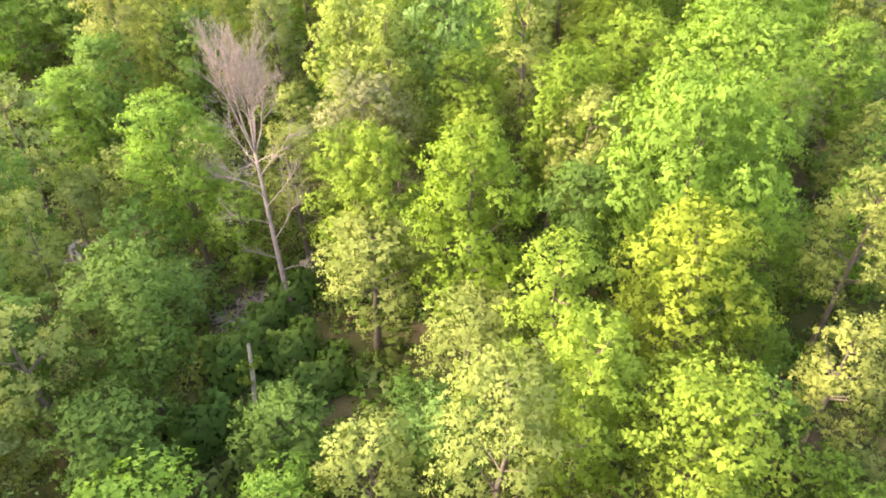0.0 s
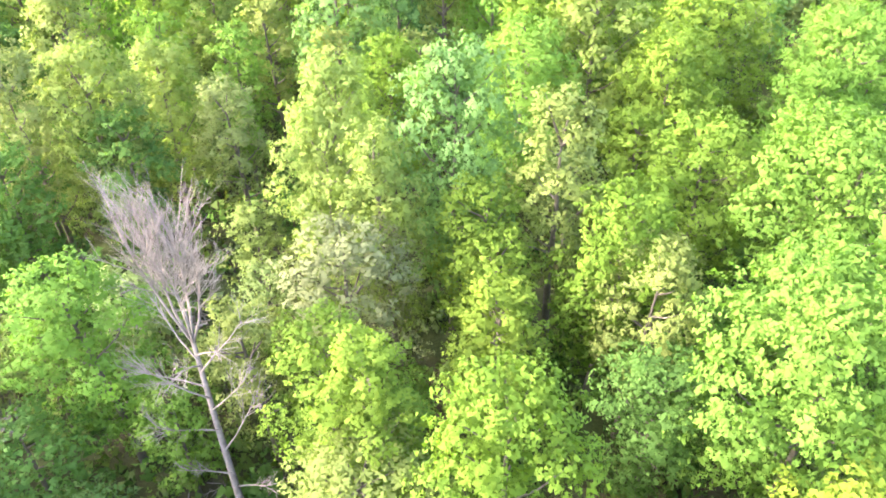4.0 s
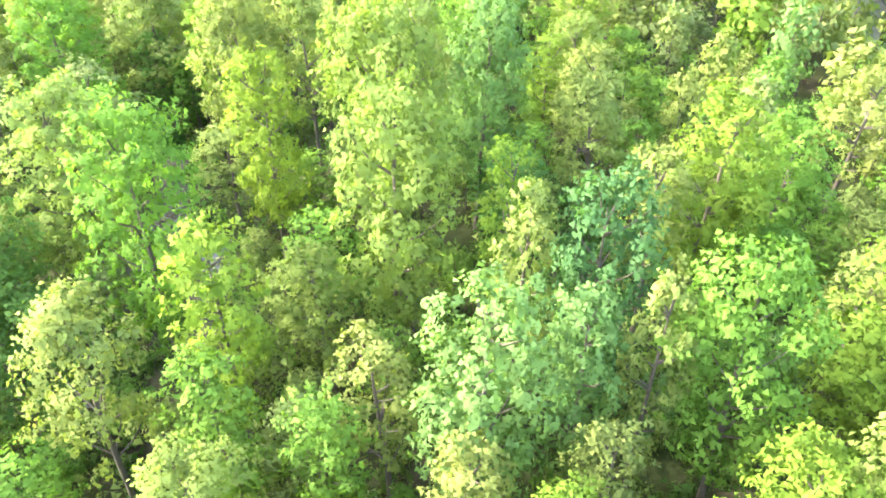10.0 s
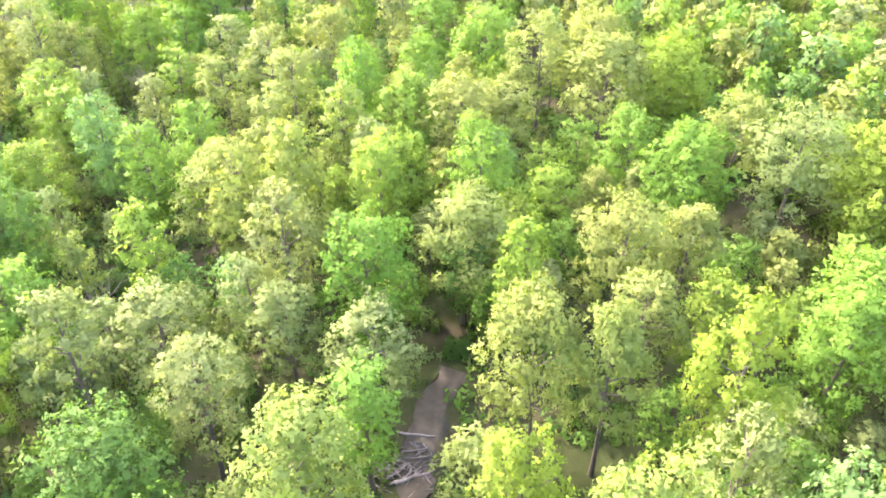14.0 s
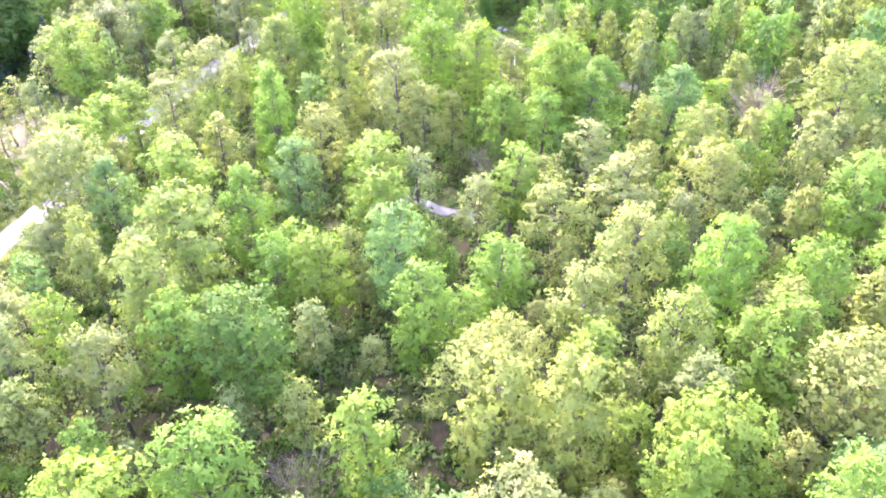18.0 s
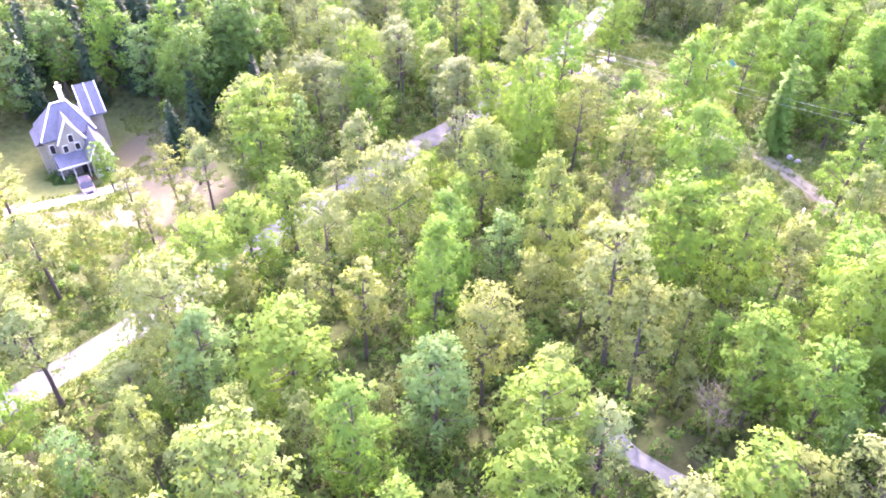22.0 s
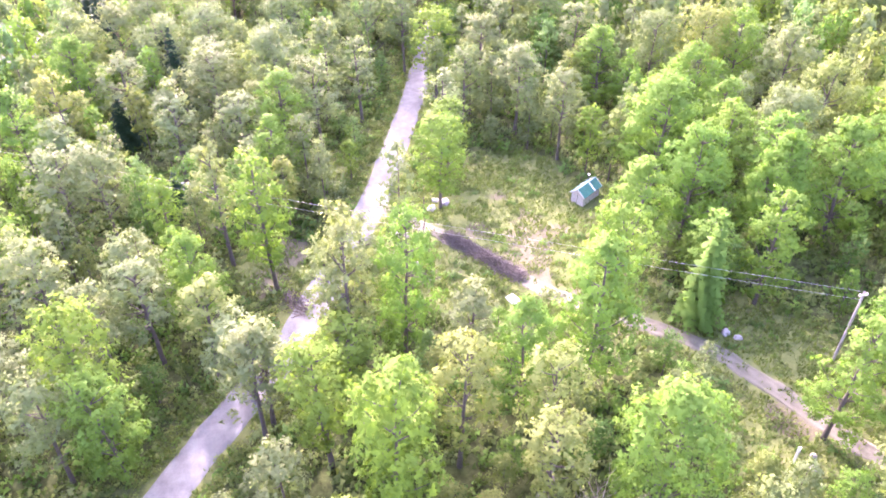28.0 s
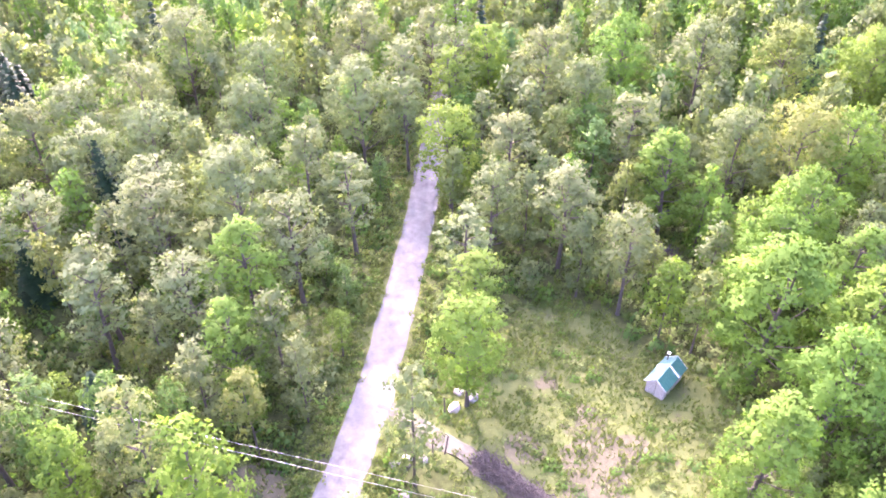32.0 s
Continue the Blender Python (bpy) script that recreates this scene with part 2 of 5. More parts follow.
def mesh_np(name, verts, faces, mats, index=None, smooth=False):
    """A mesh from arrays: verts (n, 3), or (n, 6) with soft normals; faces (m, k) with k corners each."""
    verts, faces = np.asarray(verts, np.float32), np.asarray(faces, np.int32)
    soft = None
    if verts.shape[1] == 6:
        verts, soft = np.ascontiguousarray(verts[:, :3]), np.ascontiguousarray(verts[:, 3:])
    me = bpy.data.meshes.new(name)
    me.vertices.add(len(verts))
    me.vertices.foreach_set("co", verts.ravel())
    k = faces.shape[1]
    me.loops.add(faces.size)
    me.loops.foreach_set("vertex_index", faces.ravel())
    me.polygons.add(len(faces))
    me.polygons.foreach_set("loop_start", np.arange(0, faces.size, k, dtype=np.int32))
    for m in mats:
        me.materials.append(m)
    if index is not None:
        me.polygons.foreach_set("material_index", np.asarray(index, np.int32))
    if smooth:
        me.polygons.foreach_set("use_smooth", np.ones(len(faces), bool))
    me.update(calc_edges=True)
    if soft is not None:
        me.attributes.new("custom_normal", "FLOAT_VECTOR", "POINT").data.foreach_set("vector", soft.ravel())
    return me


def part(name, bm, material, parent, label=""):
    me = bpy.data.meshes.new(name)
    bm.to_mesh(me)
    bm.free()
    me.materials.append(material)
    ob = new(name, me)
    ob.parent = parent
    return tagged(ob, label)


def thing(name, label, category, m=None, group=""):
    ob = new(name)
    ob.empty_display_size = 0.3
    if m is not None:
        ob.matrix_basis = m
    return tagged(ob, label, category, group)


def box(x0, x1, y0, y1, z0, z1, bevel=0.0):
    bm = bmesh.new()
    bmesh.ops.create_cube(bm, size=1)
    for v in bm.verts:
        v.co = Vector((x0 + (v.co.x + 0.5) * (x1 - x0), y0 + (v.co.y + 0.5) * (y1 - y0), z0 + (v.co.z + 0.5) * (z1 - z0)))
    if bevel:
        bmesh.ops.bevel(bm, geom=bm.edges[:], offset=bevel, segments=2, affect="EDGES")
    return bm


def add_box(bm, x0, x1, y0, y1, z0, z1):
    vs = [bm.verts.new((x, y, z)) for x in (x0, x1) for y in (y0, y1) for z in (z0, z1)]
    for f in ((0, 1, 3, 2), (4, 6, 7, 5), (0, 4, 5, 1), (2, 3, 7, 6), (0, 2, 6, 4), (1, 5, 7, 3)):
        bm.faces.new([vs[i] for i in f])
    return bm


def prism(points, y0, y1, axis="y"):
    """A solid with the outline points (across, up), drawn out from y0 to y1."""
    bm = bmesh.new()
    rings = []
    for y in (y0, y1):
        rings.append([bm.verts.new((a, y, b) if axis == "y" else (y, a, b)) for a, b in points])
    n = len(points)
    bm.faces.new(rings[0])
    bm.faces.new(rings[1][::-1])
    for i in range(n):
        bm.faces.new((rings[0][i], rings[1][i], rings[1][(i + 1) % n], rings[0][(i + 1) % n]))
    bmesh.ops.recalc_face_normals(bm, faces=bm.faces[:])
    return bm


def tube(points, radii, sides=6):
    """Arrays of a tapered tube along points."""
    points = np.asarray(points, float)
    n = len(points)
    verts, faces = [], []
    for i in range(n):
        d = points[min(i + 1, n - 1)] - points[max(i - 1, 0)]
        d /= np.linalg.norm(d) + 1e-9
        a = np.cross(d, (0.31, 0.87, 0.38) if abs(d[2]) > 0.9 else (0, 0, 1))
        a /= np.linalg.norm(a) + 1e-9
        b = np.cross(d, a)
        for s in range(sides):
            w = 2 * math.pi * s / sides
            verts.append(points[i] + radii[i] * (math.cos(w) * a + math.sin(w) * b))
    for i in range(n - 1):
        for s in range(sides):
            t = (s + 1) % sides
            faces.append((i * sides + s, i * sides + t, (i + 1) * sides + t, (i + 1) * sides + s))
    return np.array(verts), np.array(faces)


def joined(pieces):
    vs, fs, off = [], [], 0
    for v, f in pieces:
        vs.append(v)
        fs.append(f + off)
        off += len(v)
    return np.concatenate(vs), np.concatenate(fs)


def leaf_sprays(centres, normals, size):
    """Small pointed leaf sprays at centres, facing about normals, with the soft normals of their bough."""
    n = len(centres)
    out = normals / (np.linalg.norm(normals, axis=1)[:, None] + 1e-9)
    nn = out + rng.normal(0, 0.5, (n, 3))
    nn /= np.linalg.norm(nn, axis=1)[:, None] + 1e-9
    a = np.cross(nn, rng.normal(0, 1, (n, 3)))
    a /= np.linalg.norm(a, axis=1)[:, None] + 1e-9
    b = np.cross(nn, a)
    s = size * rng.uniform(0.65, 1.4, (n, 1))
    wide = rng.uniform(0.4, 0.62, (n, 1))
    v = np.stack([centres - a * s * 0.5 + b * s * wide, centres - a * s * 0.4 - b * s * wide, centres + a * s * 0.65 - nn * s * 0.15], 1)
    soft = 0.10 * nn + 0.95 * out
    soft /= np.linalg.norm(soft, axis=1)[:, None] + 1e-9
    return np.concatenate([v.reshape(-1, 3), np.repeat(soft, 3, 0)], 1), np.arange(3 * n).reshape(-1, 3)


def lobes(kind, r, h, seed):
    """Centres and radii of a crown's boughs, and the limbs to them."""
    g = np.random.default_rng(seed)
    out = []
    if kind == "broad":
        z0, z1, n = 0.22 * h, h, 44
        for i in range(n):
            u = (i + 0.5) / n
            z = z0 + (z1 - z0) * u ** 0.8
            env = math.sqrt(max(0.02, 1 - ((z - (z0 + 0.50 * (z1 - z0))) / (0.56 * (z1 - z0))) ** 2))
            w = i * 2.39996 + g.uniform(-0.4, 0.4)
            s = r * g.uniform(0.20, 0.36) * (1.0 - 0.2 * u)
            d = max(0.0, r * env * (g.uniform(0.78, 1.06) if i % 4 else g.uniform(0.2, 0.6)) - 0.55 * s)
            out.append((d * math.cos(w), d * math.sin(w), min(z, h - s * 0.8), s))
    elif kind == "plume":
        z0, z1, n = 0.12 * h, h, 60
        for i in range(n):
            u = (i + 0.5) / n
            z = z0 + (z1 - z0) * u ** 0.85
            v = (z - z0) / (z1 - z0)
            env = min(1.0, 0.6 + 1.2 * v) * math.sqrt(max(0.03, 1 - v ** 2.6))
            w = i * 2.39996 + g.uniform(-0.6, 0.6)
            s = r * g.uniform(0.16, 0.32) * (1.0 - 0.35 * v)
            d = max(0.0, r * env * g.uniform(0.45, 1.12) - 0.3 * s)
            out.append((d * math.cos(w), d * math.sin(w), min(z + g.normal(0, 0.25), h - s * 0.6), s))
    else:
        z0, z1, n = 0.40 * h, h, 56
        for i in range(n):
            u = (i + 0.5) / n
            z = z0 + (z1 - z0) * u
            env = 0.22 + 0.78 * math.sin(math.pi * min(1, 0.28 + 0.68 * u))
            w = i * 2.39996 + g.uniform(-0.8, 0.8)
            d = r * env * math.sqrt(g.uniform(0.12, 0.95))
            s = r * g.uniform(0.14, 0.27)
            out.append((d * math.cos(w), d * math.sin(w), min(z + g.normal(0, 0.3), h - s * 0.7), s))
    return out


def crown_arrays(kind, r, h, seed, count, size):
    """Leaf sprays in small tufts over the boughs; their normals follow both the bough and the whole crown."""
    g = np.random.default_rng(seed + 100)
    ls = lobes(kind, r, h, seed)
    weight = np.array([l[3] ** 2 for l in ls])
    heart = np.array((0, 0, (0.52 if kind == "broad" else 0.56) * h))
    cs, ns = [], []
    tuft = 7
    for l, k in zip(ls, (count * weight / weight.sum() / tuft).astype(int) + 1):
        d = g.normal(0, 1, (k, 3))
        d[:, 2] = d[:, 2] * 0.9 + 0.25
        d /= np.linalg.norm(d, axis=1)[:, None]
        spread = (0.72 + 0.42 * g.random((k, 1)) ** 0.8) if kind == "broad" else (0.55 + 0.7 * g.random((k, 1)) ** 0.8) if kind == "plume" else (0.35 + 0.9 * g.random((k, 1)) ** 0.6)
        rad = l[3] * spread * (1 + 0.22 * np.sin(6 * d[:, :1] + 5 * d[:, 1:2] + 4 * d[:, 2:] + seed))
        c = np.array(l[:3]) + d * rad * np.array((1.12, 1.12, 0.85))
        whole = (c - heart) / np.array((r, r, 0.42 * h))
        whole /= np.linalg.norm(whole, axis=1)[:, None] + 1e-9
        cs.append(np.repeat(c, tuft, 0) + g.normal(0, 1, (k * tuft, 3)) * size * np.array((0.8, 0.8, 0.5)))
        ns.append(np.repeat(0.62 * d + 0.55 * whole, tuft, 0))
    return leaf_sprays(np.concatenate(cs), np.concatenate(ns) + np.array((0, 0, 0.34)), size)


def trunk_arrays(kind, r, h, seed, thick=0.19, every=1):
    g = np.random.default_rng(seed + 200)
    lean = g.normal(0, 0.02, 2) * h
    zs = np.linspace(-0.35, 0.9 * h, 7)
    pts = np.stack([lean[0] * (zs / h) ** 2 + g.normal(0, 0.05, 7), lean[1] * (zs / h) ** 2 + g.normal(0, 0.05, 7), zs], 1)
    pts[0, :2] = pts[1, :2] = 0
    pieces = [tube(pts, thick * np.array((1.45, 1.0, 0.88, 0.74, 0.58, 0.40, 0.12)), 7)]
    for l in lobes(kind, r, h, seed)[::(3 if kind == "airy" else 2) * every]:
        z = max(0.22 * h, l[2] - 0.8 * math.hypot(l[0], l[1]))
        z = min(z, 0.84 * h)
        k = np.interp(z, zs, pts[:, 0]), np.interp(z, zs, pts[:, 1])
        a, e = np.array((k[0], k[1], z)), np.array(l[:3])
        mid = (a + e) / 2 + np.array((0, 0, -0.12 * abs(l[0])))
        pieces.append(tube([a, mid, e], thick * np.array((0.42, 0.26, 0.07)), 4))
    return joined(pieces)


# ---- the ground ----
def rise(x, y):
    hollow = 7.4 * math.exp(-((x + 166) ** 2 + (y - 31) ** 2) / 620)
    return 0.12 * math.sin(x * 0.11 + 1.3) * math.cos(y * 0.09) + 0.08 * math.sin(x * 0.031 - y * 0.047) - hollow


ROAD = [(70, -60), (10, -22), (-40, 8), (-72, 28), (-92, 41), (-104, 49.5), (-111, 54.1), (-118, 59), (-124, 63), (-131, 67.5), (-140.5, 72.8), (-151, 79.5), (-161.5, 87.3), (-172, 95.8), (-180.5, 100.9), (-187, 104.9), (-196, 109.6),
        (-205, 113.6), (-218, 119.1), (-226, 122.3), (-236, 126), (-250, 131.5), (-275, 141), (-310, 155)]
TRACK = [(-194.2, 109.6), (-189.6, 113.2), (-184.5, 117.4), (-178.8, 121.3), (-172.5, 125.2), (-166.0, 132.4), (-160.8, 137.2), (-155.5, 140.0), (-150.7, 142.0), (-143, 146.0), (-133, 153)]
DRIVE = [(-73, 27), (-90, 17), (-110, 10), (-124, 12), (-135, 20), (-142, 29), (-147, 35.5), (-150, 40), (-152.5, 44), (-155, 47)]
TRAIL = [(-115, 108), (-112.5, 110.5), (-110, 113), (-107.5, 116.5)]
RIDE = [(-30, 84), (-33.5, 91), (-40.5, 99.5), (-43.8, 105.5), (-45.2, 109.5)]


# open places: x, y, radius
OPEN = [(-158.0, 141.8, 4.5), (-151.9, 145.0, 4.5), (-146.3, 148.0, 4.5), (-190, 124, 9), (-181, 127, 8), (-186, 134, 7), (-172, 130, 6), (-197, 129, 6), (-156, 146, 6), (-163, 142, 5), (-149, 137, 5.5), (-178, 114, 4.5), (-186, 95.5, 4.5),
        (-163, 33, 13), (-150, 53, 9), (-158, 52, 9), (-141, 56, 6), (-140, 59, 6), (-147, 58, 6), (-165, 48, 7), (-153, 41, 10), (-144, 40, 8), (-121, 55, 3.5), (-205, 104, 4), (-171, 118, 3.5), (-262, 49, 14), (25, 170, 9), (-24, 190, 9), (-34.6, 93, 2.5), (-207, 145, 3)]
GAPS = [(-80.5, 95.2, 3.4), (-76.6, 96.2, 2.6), (-5.1, 30.9, 2.6), (-8.1, 32.8, 2.6), (-12.7, 35.4, 2.4), (-14.4, 24.8, 2.0), (-20.1, 60.5, 2.6), (-14.4, 67.7, 2.2), (5.0, 90.3, 2.5), (-20.6, 53.5, 3.2), (-17.7, 53.7, 3.2), (-11.4, 29.3, 3.5), (-9.5, 24.5, 3.2), (-5.5, 26, 2.5), (-140.5, 46.9, 4), (-138.5, 45.5, 4), (-136.9, 50.7, 4), (-35, 90, 3.5), (-37, 95, 3), (-33, 87, 2.5), (-18, 57, 3.4), (-15, 59, 3), (-140, 58, 6), (-147, 57, 6), (-143, 51, 6), (-36, 78, 3), (-190.5, 114, 4), (-188, 120, 6)]


GX, GY = np.arange(-345, 96, 1.0), np.arange(-45, 306, 1.0)
MX, MY = np.meshgrid(GX, GY)


def field(line):
    """Distances to a line on a grid of one metre."""
    best = np.full(MX.shape, 1e9)
    for (ax, ay), (bx, by) in zip(line, line[1:]):
        dx, dy = bx - ax, by - ay
        s = np.clip(((MX - ax) * dx + (MY - ay) * dy) / (dx * dx + dy * dy), 0, 1)
        best = np.minimum(best, np.hypot(MX - ax - s * dx, MY - ay - s * dy))
    return best


VIEW = [(0, 8), (0, 40), (-8, 62), (-30, 88), (-60, 104), (-100, 104), (-140, 110), (-180, 118), (-215, 128)]
MIDDLE = [(-5, 25), (-5, 50), (-20, 75), (-60, 100), (-175, 108)]
FIELDS = {n: field(l) for n, l in (("road", ROAD), ("track", TRACK), ("drive", DRIVE), ("trail", TRAIL), ("ride", RIDE), ("view", VIEW), ("middle", MIDDLE))}
BARE = np.max([(1.25 - np.hypot(MX - a, MY - b) / r) * 3 for a, b, r in OPEN], axis=0)
BARE = np.max([BARE, 2.2 - FIELDS["road"] / 2.0, 1.7 - FIELDS["track"] / 2.0, 1.5 - FIELDS["drive"] / 2.2], axis=0).clip(0, 1)


def sample(grid, x, y):
    i, j = min(max(int(round(x + 345)), 0), 440), min(max(int(round(y + 45)), 0), 350)
    return float(grid[j, i])


def far_from(name, x, y):
    return sample(FIELDS[name], x, y)


def openness(x, y):
    return sample(BARE, x, y)


# bare or dry places: x, y, radius
SANDY = [(-183.0, 126.2, 3.2), (-179.5, 124.4, 3.0), (-187.5, 127.6, 1.7), (-192.6, 125.4, 1.3), (-160, 47, 6), (-168, 43, 5), (-155, 52, 6), (-186, 120.6, 1.8), (-176, 124, 2.4), (-171, 127.4, 2.0), (-183.5, 130, 1.6), (-166, 131, 2), (-188, 97.5, 3), (-183, 95, 2.5), (-152, 55, 6), (-149, 59, 5), (-145, 54, 5), (-158, 53, 5), (-162, 50, 4), (-141, 57.5, 4),
         (-137, 57, 3), (-144, 42, 4), (-143, 48, 3), (-119, 48, 3), (-168, 120, 2), (-151, 140, 2.5), (-180, 112, 2)]


def ground():
    near = np.concatenate([np.arange(-300, -241, 3.0), np.arange(-240, -97, 1.6), np.arange(-96, 90.1, 3.0)])
    xs = np.concatenate([(-3200, -1600, -900, -560, -420, -350), near, (130, 200, 320, 600, 1200, 2800)])
    near = np.concatenate([np.arange(-30, 29, 3.0), np.arange(30, 165, 1.6), np.arange(166, 300.1, 3.0)])
    ys = np.concatenate([(-2800, -1400, -700, -350, -180, -90, -55), near, (340, 420, 600, 1000, 1800, 3200)])
    verts, meadow, bare, herb = [], [], [], []
    for y in ys:
        for x in xs:
            verts.append((x, y, rise(x, y)))
            herb.append(max(0.0, min(0.9, (-98 - x) / 26)))
            here = -300 < x < 90 and -30 < y < 300
            meadow.append(openness(x, y) if here else 0.0)
            bare.append(max(0.0, min(1.0, max(1.5 - math.hypot(x - a, y - b) / r for a, b, r in SANDY))) if here else 0.0)
    nx, ny = len(xs), len(ys)
    i, j = np.meshgrid(np.arange(nx - 1), np.arange(ny - 1))
    a = (j * nx + i).ravel()
    me = mesh_np("ground", verts, np.stack([a, a + 1, a + nx + 1, a + nx], 1), [FLOOR], smooth=True)
    me.attributes.new("meadow", "FLOAT", "POINT").data.foreach_set("value", np.array(meadow, np.float32))
    me.attributes.new("herb", "FLOAT", "POINT").data.foreach_set("value", np.array(herb, np.float32))
    me.attributes.new("bare", "FLOAT", "POINT").data.foreach_set("value", np.array(bare, np.float32))
    tagged(new("ground", me), "forest floor of leaf litter, moss, herbs and grass", "ground", kind="structure")


ground()


def resample(line, step):
    out = []
    pts = [Vector((*p, 0)) for p in line]
    for i in range(len(pts) - 1):
        p0, p1, p2, p3 = pts[max(i - 1, 0)], pts[i], pts[i + 1], pts[min(i + 2, len(pts) - 1)]
        n = max(1, int((p2 - p1).length / step))
        for k in range(n):
            t = k / n
            out.append(0.5 * ((2 * p1) + (p2 - p0) * t + (2 * p0 - 5 * p1 + 4 * p2 - p3) * t * t + (3 * p1 - p0 - 3 * p2 + p3) * t ** 3))
    out.append(pts[-1])
    return out


def road(name, line, width, material, label, lift=0.06, ruts=0.035, ragged=0.25):
    """A worn way with a crown, two ruts and ragged edges."""
    pts = resample(line, 0.9)
    across = (-1.08, -0.94, -0.7, -0.5, -0.3, 0, 0.3, 0.5, 0.7, 0.94, 1.08)
    dips = (-0.18, 0.0, 0.0, -ruts, 0.0, 0.03, 0.0, -ruts, 0.0, 0.0, -0.18)
    verts, faces = [], []
    for i, p in enumerate(pts):
        d = (pts[min(i + 1, len(pts) - 1)] - pts[max(i - 1, 0)]).normalized()
        side = Vector((-d.y, d.x, 0))
        for s, z in zip(across, dips):
            wob = ragged * noise.noise(Vector((p.x * 0.5, p.y * 0.5, s * 3))) if abs(s) > 0.9 else 0
            q = p + side * (s * width / 2 + wob)
            verts.append((q.x, q.y, rise(q.x, q.y) + lift + z + 0.012 * noise.noise(Vector((q.x * 2, q.y * 2, 0)))))
        if i:
            for k in range(10):
                a = (i - 1) * 11 + k
                faces.append((a, a + 1, a + 12, a + 11))
    return tagged(new(name, mesh_np(name, verts, faces, [material], smooth=True)), label, "road", kind="structure")


road("road", ROAD, 3.7, GRAVEL, "pale gravel lane with two worn wheel ruts")
road("track", TRACK, 2.1, DIRT, "brown dirt track with a grassy crown", 0.045, 0.04, 0.5)
road("driveway", DRIVE, 3.4, GRAVEL, "pale gravel driveway to the house", 0.09)
road("trail", TRAIL, 2.0, GRAVEL, "short stretch of pale gravel trail", 0.06, 0.03, 0.5)
road("forest_ride", RIDE, 2.9, LITTER, "brown forest ride strewn with dead leaves", 0.05, 0.03, 1.2)

# ---- trees ----
SPOTS = []
MADE = {}
WORDS = {"K": "pale lime green", "V": "bright yellow", "E": "dark blue green", "T": "grey olive", "Y": "lime green", "L": "bright spring green", "G": "fresh green", "D": "deep green", "B": "blue green", "P": "pale green", "W": "silvery grey green", "O": "olive and tan", "S": "bare grey"}


def tree_template(kind, tone, variant, fine, size_class):
    """Crown and trunk meshes; fine is 0 for the far wood, 1 for nearer and 2 for the nearest trees."""
    key = (kind, tone, variant, fine, size_class)
    if key in MADE:
        return MADE[key]
    big = (2.3, 3.2, 4.6)[size_class]
    seed = 7 * variant + {"broad": 0, "airy": 40, "plume": 80}[kind]
    count, size = {("broad", 2): (15000, 0.138), ("airy", 2): (10500, 0.132), ("broad", 1): (7200, 0.20), ("airy", 1): (5200, 0.185), ("broad", 0): (4600, 0.245), ("airy", 0): (3400, 0.21), ("plume", 0): (5400, 0.215)}[kind, fine]
    ckey, tkey = (*key[:1], *key[2:], "crown"), (kind, variant, size_class, "trunk")
    if ckey not in MADE:
        MADE[ckey] = crown_arrays(kind, big, 14.0, seed, int(count * (big / 3.2) ** 1.7), size)
    if tkey not in MADE:
        MADE[tkey] = mesh_np("trunk", *trunk_arrays(kind, big, 14.0, seed), [BARK], smooth=True)
    MADE[key] = (mesh_np("crown", *MADE[ckey], [LEAF[tone]]), MADE[tkey])
    return MADE[key]


def stand(kind, tone, x, y, h, r, name, label):
    variant = len(SPOTS) % 3
    size_class = 0 if r < 2.7 else (1 if r < 3.8 else 2)
    big = (2.3, 3.2, 4.6)[size_class]
    crown, trunk = tree_template(kind, tone, variant % 2 if x > -42 and y < 68 else variant, 2 if x > -42 and y < 68 else (1 if x > -60 else 0), size_class)
    spin = (len(SPOTS) * 137.5) % 360
    tilt = Matrix.Rotation(radians(2.5 * math.sin(len(SPOTS) * 1.7)), 4, "X") @ Matrix.Rotation(radians(2.5 * math.cos(len(SPOTS) * 2.3)), 4, "Y")
    t = thing(name, label, "tree", Matrix.Translation((x, y, rise(x, y))) @ tilt @ Matrix.Rotation(radians(spin), 4, "Z") @ Matrix.Diagonal((1.1 * r / big, 1.1 * r / big, h / 14.0, 1)), "woodland trees")
    for n, me in (("trunk", trunk), ("crown", crown)):
        o = new(n, me)
        o.parent = t
    SPOTS.append((x, y, r))
    return t


def broad(tone, x, y, h, r):
    if x < -100 and tone in "KGWBV":
        stand("plume", tone, x, y, h + 0.6, 1.05 * r, "broadleaf_tree", "tall feathery broadleaf tree in %s spring leaf" % WORDS[tone])
    else:
        stand("broad", tone, x, y, h, r, "broadleaf_tree", "rounded broadleaf tree in %s spring leaf" % WORDS[tone])


def airy(tone, x, y, h, r):
    stand("airy", tone, x, y, h, r, "aspen_tree", "slender airy tree with thin %s young leaves" % WORDS[tone])


def spruce_arrays(seed, count=1500):
    g = np.random.default_rng(seed)
    cs, ns = [], []
    for i in range(15):
        u = i / 14
        z, rad = 1.2 + 12.4 * u, 2.1 * (1 - u) ** 0.85 + 0.15
        k = int(count * (1 - 0.85 * u) / 8.6)
        w = g.random(k) * 6.283
        d = rad * np.sqrt(g.random(k)) * (0.8 + 0.25 * np.sin(7 * w + i))
        cs.append(np.stack([d * np.cos(w), d * np.sin(w), z + 0.35 - 0.38 * d + g.normal(0, 0.1, k)], 1))
        ns.append(np.stack([0.5 * np.cos(w), 0.5 * np.sin(w), np.ones(k)], 1))
    return leaf_sprays(np.concatenate(cs), np.concatenate(ns), 0.42)


